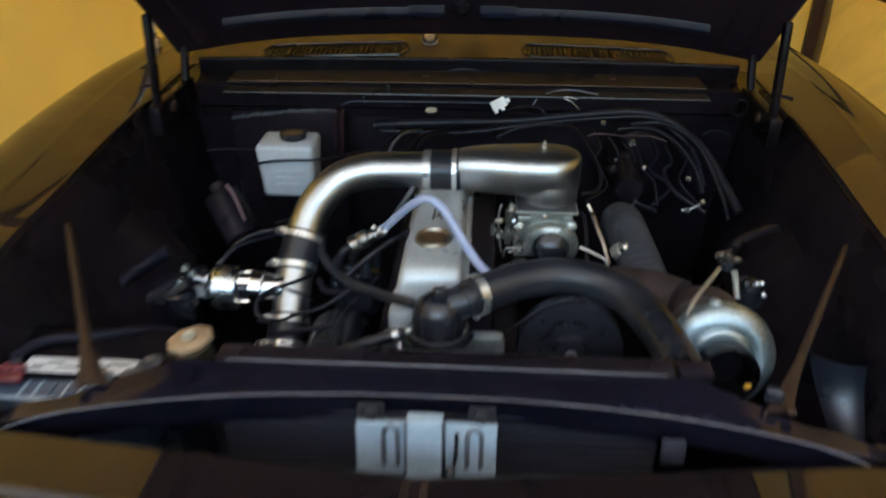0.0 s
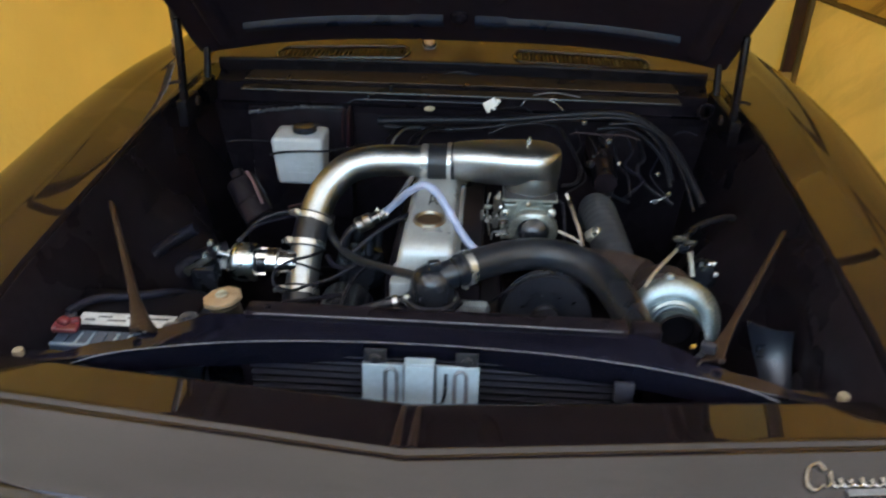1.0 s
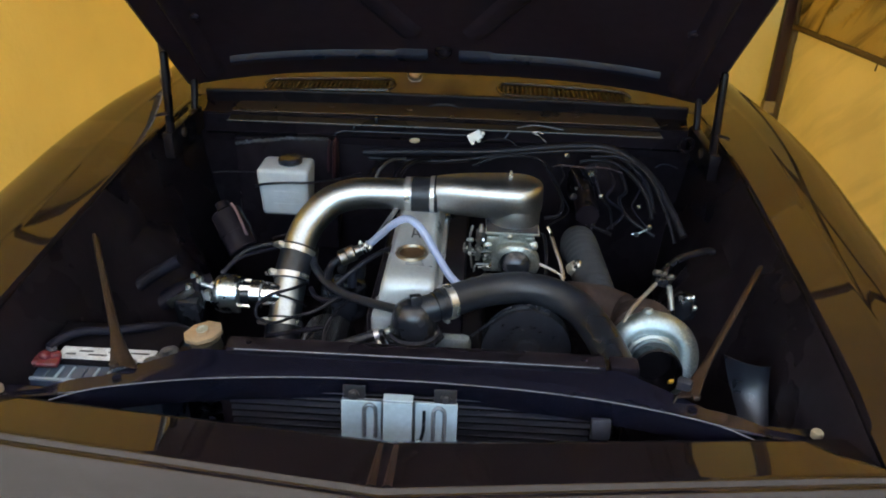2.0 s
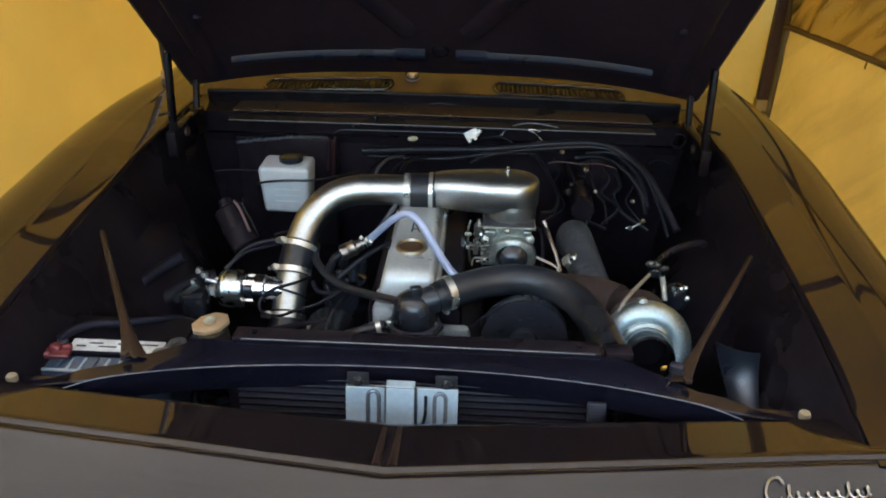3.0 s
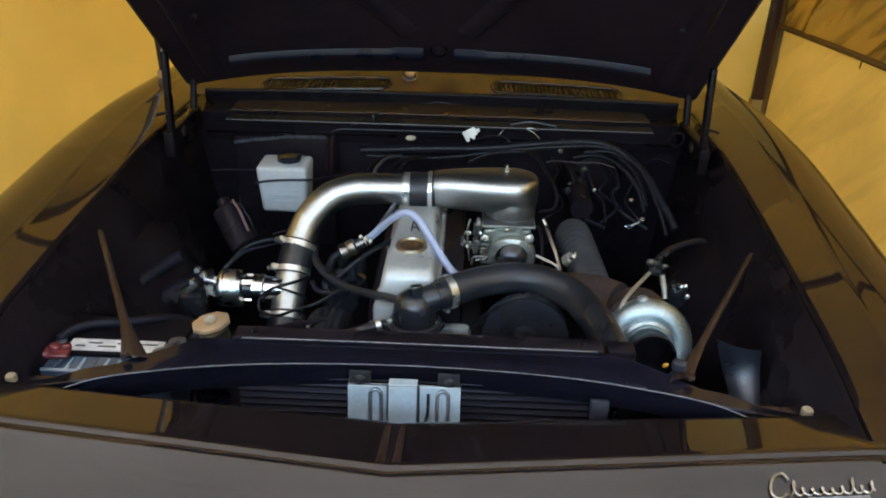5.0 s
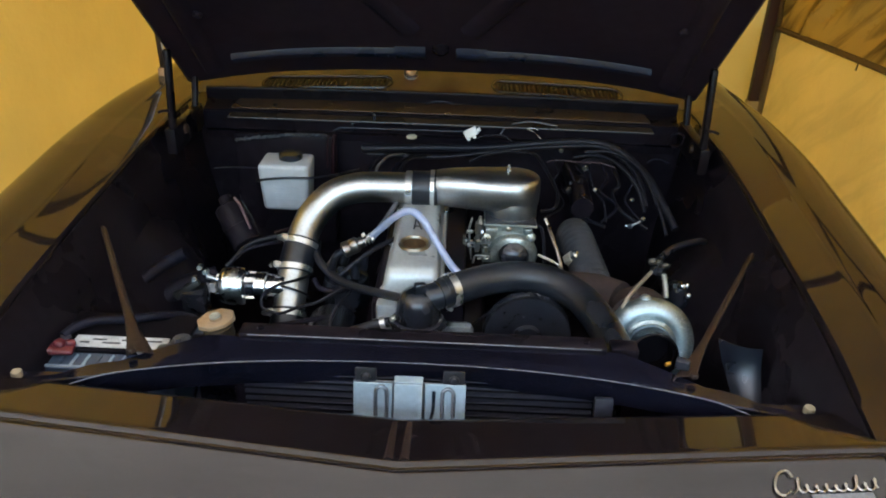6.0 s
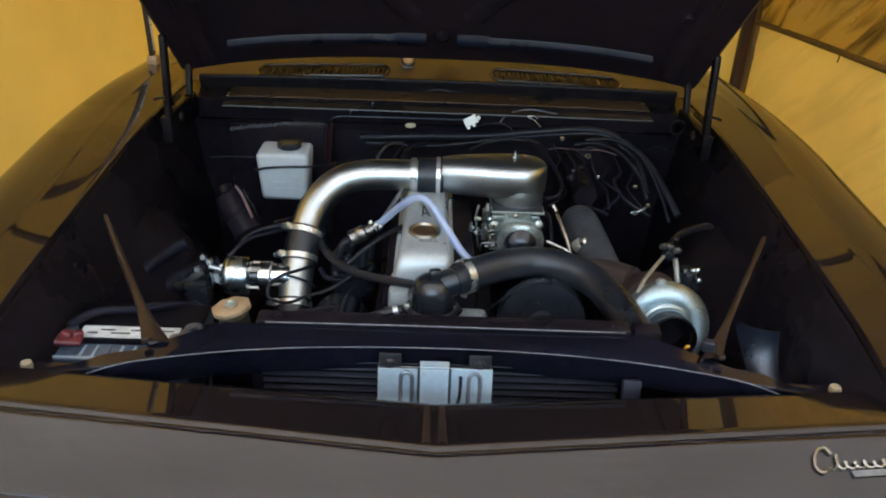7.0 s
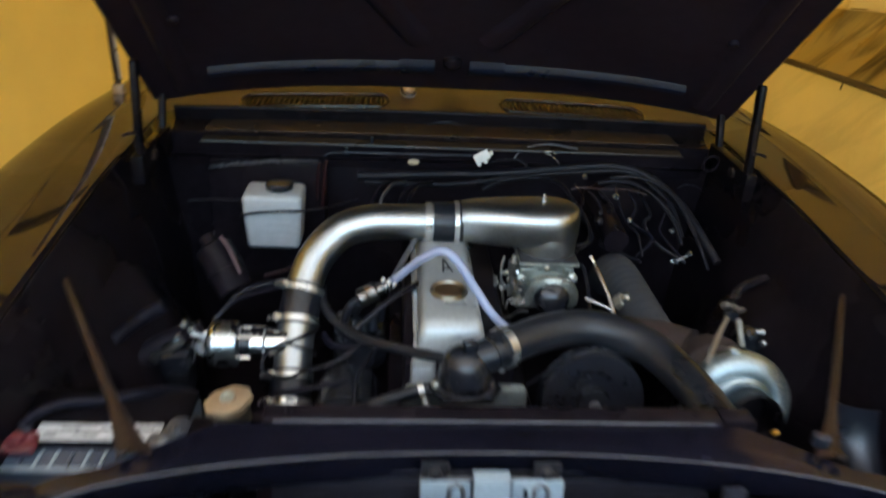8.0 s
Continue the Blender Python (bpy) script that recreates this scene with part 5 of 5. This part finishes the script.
box((0.016, 0.018, 0.010), pose(-0.684, 0.899, 0.860, 10, -10, 40), 0.004, 3, bm)
box((0.038, 0.024, 0.010), pose(-0.641, 0.894, 0.856, 6, 4, 8), 0.004, 3, bm)
box((0.018, 0.016, 0.013), pose(-0.633, 0.908, 0.861, -10, 12, 30), 0.005, 3, bm)
tp = part("terminal_cover", bm, RED, bat, "cracked red terminal cover")
part("clamp_ring", lathe([(0.009, 0), (0.010, 0.002), (0.010, 0.008), (0.007, 0.010)], pose(-0.650, 0.925, 0.856, 10, 8, 0), 14), SLAT, bat)
part("terminal", lathe([(0.010, 0), (0.009, 0.018)], pose(-0.690, 0.885, 0.845), 14), PAPER, bat)
part("negative_clamp", lathe([(0.017, 0), (0.018, 0.003), (0.014, 0.007), (0.006, 0.008), (0.005, 0.010), (0.001, 0.0105)], pose(-0.436, 0.935, 0.857, 8, 6, 0), 20), SEAM, bat)
part("clamp_bolt", lathe([(0.006, 0), (0.006, 0.010)], pose(-0.436, 0.918, 0.866), 6), SEAM, bat)
part("clamp_washer", lathe([(0.011, 0), (0.012, 0.003), (0.008, 0.006)], pose(-0.452, 0.905, 0.860, 8, 5, 0), 12), SEAM, bat)
solo("battery_cable", tube([(-0.655, 0.925, 0.864), (-0.642, 0.950, 0.868), (-0.612, 0.975, 0.868), (-0.56, 0.990, 0.863), (-0.51, 1.01, 0.861), (-0.475, 1.045, 0.84), (-0.46, 1.10, 0.79)], 0.0085, 12), BLUEHOSE, "dark thick battery cable", "cable")
solo("battery_cable", tube([(-0.68, 0.93, 0.872), (-0.685, 1.0, 0.91), (-0.69, 1.05, 0.915), (-0.70, 1.15, 0.88)], 0.004, 8), BLUEHOSE, "thin dark battery wire", "cable")
# ---- wiring, hoses and small fittings ----
def cable(pts, r, mat=None, label="black cable along the firewall", name="cable", seg=10):
    return solo(name, tube(pts, r, seg, 8), mat or CABLE, label, "cable")


cable([(-0.226, 1.900, 0.885), (-0.025, 1.900, 0.896), (0.140, 1.900, 0.903), (0.303, 1.900, 0.923), (0.432, 1.890, 0.936), (0.509, 1.860, 0.928), (0.584, 1.800, 0.883), (0.623, 1.720, 0.834), (0.654, 1.650, 0.784)], 0.011, CABLE, "thick black loom sweeping across the firewall", "wiring_loom", 12)
cable([(-0.207, 1.880, 0.877), (-0.057, 1.880, 0.874), (0.042, 1.880, 0.880), (0.173, 1.880, 0.901), (0.302, 1.880, 0.918), (0.462, 1.870, 0.931), (0.524, 1.840, 0.907), (0.569, 1.790, 0.869), (0.584, 1.720, 0.815)], 0.0065)
cable([(0.392, 1.860, 0.900), (0.439, 1.860, 0.907), (0.485, 1.840, 0.907), (0.528, 1.800, 0.889), (0.564, 1.750, 0.852), (0.577, 1.700, 0.807)], 0.0055)
cable([(0.42, 1.85, 0.92), (0.50, 1.84, 0.925), (0.57, 1.79, 0.895), (0.61, 1.71, 0.83), (0.63, 1.64, 0.77)], 0.005)
cable([(0.092, 1.840, 0.882), (0.140, 1.850, 0.901), (0.204, 1.850, 0.913), (0.275, 1.820, 0.917), (0.304, 1.760, 0.897), (0.331, 1.680, 0.865), (0.320, 1.620, 0.847), (0.282, 1.600, 0.845)], 0.0045)
cable([(0.180, 1.930, 0.935), (0.199, 1.935, 0.958), (0.236, 1.925, 0.975), (0.276, 1.92, 0.980), (0.343, 1.92, 0.970)], 0.0022, SEAM, "thin grey wire arching over the loom")
cable([(0.106, 1.920, 0.922), (0.147, 1.910, 0.937), (0.188, 1.900, 0.941), (0.213, 1.890, 0.928)], 0.0025)
cable([(0.299, 1.920, 0.929), (0.278, 1.920, 0.949), (0.258, 1.920, 0.959), (0.275, 1.920, 0.961), (0.289, 1.920, 0.955)], 0.0016, STEEL, "thin bright wire hook on the firewall")
for pts, mat in (([(-0.182, 1.720, 0.889), (-0.174, 1.760, 0.895), (-0.163, 1.820, 0.890)], BLUEHOSE), ([(-0.163, 1.720, 0.891), (-0.149, 1.760, 0.904), (-0.133, 1.820, 0.898)], SEAM), ([(-0.119, 1.720, 0.885), (-0.111, 1.760, 0.895), (-0.093, 1.820, 0.889)], BLUEHOSE), ([(-0.099, 1.720, 0.888), (-0.083, 1.760, 0.906), (-0.061, 1.820, 0.898)], CABLE)):
    cable([(pts[0][0] - 0.01, pts[0][1] - 0.05, pts[0][2] - 0.06)] + pts + [(pts[2][0] + 0.03, 1.88, 0.88)], 0.004, mat, "thin dark wire behind the charge pipe")
cable([(-0.62, 1.745, 0.868), (-0.595, 1.750, 0.870), (-0.547, 1.750, 0.872), (-0.48, 1.745, 0.874)], 0.0018, CABLE, "thin dark wire behind the reservoir")
cable([(0.31, 1.80, 0.905), (0.337, 1.800, 0.911), (0.392, 1.800, 0.908), (0.455, 1.800, 0.908), (0.50, 1.79, 0.90)], 0.0025, REDWIRE, "dark red wire below the loom")
cable([(-0.28, 1.80, 0.79), (-0.305, 1.72, 0.775), (-0.36, 1.62, 0.765), (-0.42, 1.58, 0.76)], 0.004, REDWIRE, "dark red wire under the reservoir")
cable([(-0.278, 1.360, 0.766), (-0.284, 1.30, 0.790), (-0.308, 1.262, 0.80), (-0.337, 1.250, 0.795), (-0.366, 1.250, 0.773), (-0.372, 1.240, 0.757), (-0.363, 1.230, 0.744), (-0.325, 1.220, 0.742), (-0.283, 1.215, 0.762), (-0.233, 1.220, 0.779), (-0.187, 1.250, 0.797)], 0.0038, CABLE, "thin black hose looped round the charge pipe")
solo("coolant_hose", tube([(-0.279, 1.450, 0.806), (-0.268, 1.385, 0.800), (-0.230, 1.330, 0.789), (-0.176, 1.260, 0.801), (-0.114, 1.190, 0.828), (-0.065, 1.140, 0.850), (-0.030, 1.115, 0.858)], 0.0095, 14, 10), RUBBER, "slim black coolant hose to the thermostat housing", "hose")
cable([(-0.266, 1.330, 0.768), (-0.244, 1.300, 0.761), (-0.195, 1.290, 0.766), (-0.185, 1.300, 0.790)], 0.006, BLUEHOSE, "dark bent pipe beside the engine")
cable([(-0.15, 1.25, 0.81), (-0.165, 1.220, 0.804), (-0.177, 1.180, 0.807), (-0.188, 1.150, 0.799), (-0.193, 1.120, 0.787), (-0.192, 1.100, 0.77)], 0.0035, CABLE, "thin black curved hose beside the engine")
cable([(-0.08, 1.38, 0.86), (-0.12, 1.35, 0.85), (-0.16, 1.32, 0.83), (-0.20, 1.30, 0.80)], 0.006, CABLE, "black plug lead beside the valve cover")
cable([(-0.34, 1.20, 0.72), (-0.30, 1.19, 0.735), (-0.26, 1.19, 0.745), (-0.21, 1.20, 0.75)], 0.006, BLUEHOSE, "dark pipe low beside the charge pipe")

# distributor with its boots
dist = thing("distributor", (-0.19, 1.34, 0.70), "black distributor cap with plug boots", "distributor")
part("cap", lathe([(0.055, -0.05), (0.058, 0.0), (0.052, 0.02), (0.03, 0.028)], pose(-0.195, 1.36, 0.745), 28), PLASTIC, dist)
for k, (x, y, z) in enumerate(((-0.201, 1.335, 0.775), (-0.170, 1.335, 0.785), (-0.155, 1.37, 0.79), (-0.235, 1.365, 0.775), (-0.205, 1.40, 0.785))):
    part("boot", lathe([(0.010, -0.01), (0.011, 0.0), (0.010, 0.022), (0.006, 0.026)], pose(x, y, z, 8 * (k - 2), 6 * (k - 1), 0), 12), RUBBER, dist)
solo("alternator", lathe([(0.05, -0.06), (0.06, -0.055), (0.062, 0.05), (0.05, 0.058), (0.02, 0.062)], pose(-0.21, 1.20, 0.69, 90, 0, 0), 28), PLASTIC, "dark alternator low beside the engine", "alternator")

# firewall fittings
fire = thing("heater_box", (-0.44, 1.94, 0.55), "black pressed heater box on the firewall with a rough weld", "heater box")
part("shell", box((0.30, 0.07, 0.36), pose(-0.46, 1.945, 0.735), 0.012), BAY, fire)
weld = [(-0.60, 1.905, 0.895), (-0.548, 1.905, 0.903), (-0.493, 1.905, 0.910), (-0.442, 1.905, 0.917), (-0.392, 1.905, 0.918), (-0.33, 1.905, 0.921)]
bm = bmesh.new()
random.seed(11)
c = curve_points(weld, 14)
for p in c:
    lathe([(0.002, -0.003), (0.004 + 0.003 * random.random(), 0), (0.002, 0.003)], Matrix.Translation(p + Vector((0, 0, 0.004 * (random.random() - 0.5)))) @ pose(0, 0, 0, 0, 90, 0), 7, bm)
tagged(part("weld_bead", bm, SEAM, fire, "rough grey weld bead"), kind="stuff")
part("side_pipe", tube([(-0.305, 1.90, 0.925), (-0.310, 1.895, 0.90), (-0.312, 1.895, 0.86), (-0.316, 1.90, 0.80)], 0.005, 8), REDWIRE, fire, "dark red edge pipe")
part("side_pipe", tube([(-0.322, 1.90, 0.920), (-0.327, 1.895, 0.89), (-0.330, 1.895, 0.82)], 0.003, 8), REDWIRE, fire)
solo("firewall_ledge", tube([(-0.315, 1.925, 0.925), (-0.30, 1.926, 0.934), (-0.27, 1.927, 0.938), (-0.10, 1.928, 0.939), (0.085, 1.928, 0.940)], 0.0026, 8, 6), SLAT, "thin pressed steel ledge along the firewall", "ledge")
clipo = thing("white_connector", (0.094, 1.93, 0.93), "white plastic wire connector on the firewall", "connector")
bm = box((0.040, 0.014, 0.026), pose(0.094, 1.918, 0.941, -20, -30, 0), 0.003)
part("shell", bm, CLEARWHITE, clipo)
for dx, dz in ((-0.006, -0.018), (0.010, -0.010), (0.022, 0.012)):
    part("lug", box((0.010, 0.010, 0.012), pose(0.094 + dx, 1.913, 0.941 + dz, -20, -30, 0), 0.002, 1), CLEARWHITE, clipo)
solo("rubber_plug", lathe([(0.016, -0.002), (0.016, 0.002), (0.008, 0.004)], pose(-0.082, 1.946, 0.911, 70, 0, 10) @ Matrix.Diagonal((1.0, 0.5, 1, 1)), 16), BEIGE, "beige rubber plug in the firewall", "plug")
for x, z in ((-0.256, 0.938), (-0.191, 0.968)):
    solo("cable_clip", box((0.010, 0.012, 0.030), pose(x, 1.932, z), 0.002), PLASTIC, "small black cable clip on the firewall", "clip", "firewall clips")
random.seed(5)
br = thing("brake_cylinder", (0.42, 1.75, 0.75), "dark brake cylinder cluster with bright unions", "brake cylinder")
part("body", tube([(0.40, 1.92, 0.835), (0.40, 1.80, 0.84), (0.40, 1.66, 0.83)], 0.030, 18, 4), BAY, br)
part("servo", lathe([(0.05, 0), (0.085, 0.01), (0.09, 0.03), (0.085, 0.05), (0.05, 0.06)], towards((0.46, 1.95, 0.80), (0.46, 1.7, 0.80)), 32), BAY, br)
for x, y, z, s in ((0.386, 1.72, 0.884, 1.2), (0.355, 1.70, 0.866, 1.3), (0.405, 1.75, 0.905, 1.0), (0.348, 1.85, 0.922, 0.8), (0.502, 1.55, 0.836, 0.8), (0.532, 1.55, 0.856, 0.8), (0.43, 1.69, 0.872, 0.7), (0.522, 1.65, 0.866, 0.7), (0.37, 1.73, 0.872, 0.7)):
    part("union", lathe([(0.006 * s, 0), (0.008 * s, 0.004 * s), (0.008 * s, 0.012 * s), (0.004 * s, 0.014 * s)], pose(x, y, z, 60 * random.random(), 90 * random.random(), 0), 6), random.choice((STEEL, SEAM, TABMETAL)), br)
part("bright_line", tube([(0.495, 1.55, 0.836), (0.512, 1.55, 0.839), (0.528, 1.548, 0.850), (0.537, 1.546, 0.859)], 0.0022, 8), STEEL, br)
random.seed(21)
for k in range(7):
    x0, z0 = 0.33 + 0.035 * k, 0.90 - 0.012 * (k % 3)
    pts = [(x0, 1.86 - 0.02 * random.random(), z0)]
    for j in range(4):
        pts.append((x0 + 0.03 * (j + 1) * (random.random() - 0.25), 1.82 - 0.045 * (j + 1) + 0.03 * random.random(), z0 - 0.028 * (j + 1) + 0.02 * random.random()))
    cable(pts, 0.002 + 0.0025 * random.random(), random.choice((CABLE, BLUEHOSE, CABLE)), "thin black wire tangled beside the brake cylinder")
cable([(0.60, 1.85, 0.895), (0.615, 1.85, 0.905), (0.635, 1.845, 0.908), (0.66, 1.84, 0.90)], 0.0022, BLUEHOSE, "short dark wire on the apron")
# ring on the hinge plate, earth strap
solo("hinge_ring", tube([(0.672 + 0.020 * math.cos(a), 1.845 - 0.006 * math.sin(a), 0.968 + 0.022 * math.sin(a)) for a in [2 * math.pi * k / 12 for k in range(13)]], 0.0035, 8, 3), BAY, "black rubber ring by the hinge", "ring")

# wiper pivot
wp = thing("wiper_pivot", (-0.09, 2.13, 1.04), "cream domed wiper pivot with a dark arm", "wiper")
part("dome", lathe([(0.017, 0), (0.0175, 0.004), (0.014, 0.010), (0.007, 0.014), (0.001, 0.015)], pose(-0.098, 2.125, 1.056, 30, 0, 12), 24), CADMIUM, wp, "cream domed cap")
part("base", lathe([(0.021, -0.014), (0.022, -0.004), (0.0205, 0.0), (0.016, 0.002)], pose(-0.098, 2.125, 1.054, 30, 0, 12), 24), PLASTIC, wp, "black pivot base")
part("base_ring", lathe([(0.0205, -0.006), (0.0235, -0.005), (0.0235, -0.002), (0.0205, -0.001)], pose(-0.098, 2.125, 1.052, 30, 0, 12), 24), SEAM, wp, "bright ring under the pivot")
part("arm", tube([(-0.10, 2.128, 1.064), (-0.13, 2.132, 1.068), (-0.18, 2.15, 1.070), (-0.30, 2.20, 1.075)], (0.008, 0.005), 8, 4), PLASTIC, wp)

# posts at the rear of the fenders
MASTPAINT = material("dark_brown_post", (0.020, 0.010, 0.006), 0.35, spread=0.2, scale=40)
for s in (-1,):
    post = thing("fender_post", (s * 0.905, 2.2, 0.99), "slim dark post with a chrome strip on a pale base", "post")
    part("mast", box((0.016, 0.012, 0.62), pose(s * 0.912, 2.2, 1.328, 0, s, 0), 0.003), MASTPAINT, post)
    part("chrome_strip", box((0.005, 0.008, 0.60), pose(s * 0.9015, 2.198, 1.328, 0, s, 0), 0.002), STEEL, post, "chrome strip")
    part("base", box((0.032, 0.03, 0.036), pose(s * 0.905, 2.2, 1.005), 0.006), CADMIUM, post, "pale base block")
solo("brace_clip", box((0.024, 0.016, 0.022), pose(0.452, 0.822, 0.937, 10, 0, -25), 0.005), SLAT, "small grey clip at the brace foot", "clip")
solo("fender_screw", lathe([(0.006, 0), (0.006, 0.003), (0.003, 0.005)], pose(0.738, 0.86, 0.955, 0, 0, 0), 10), BEIGE, "pale screw head on the fender edge", "screw")
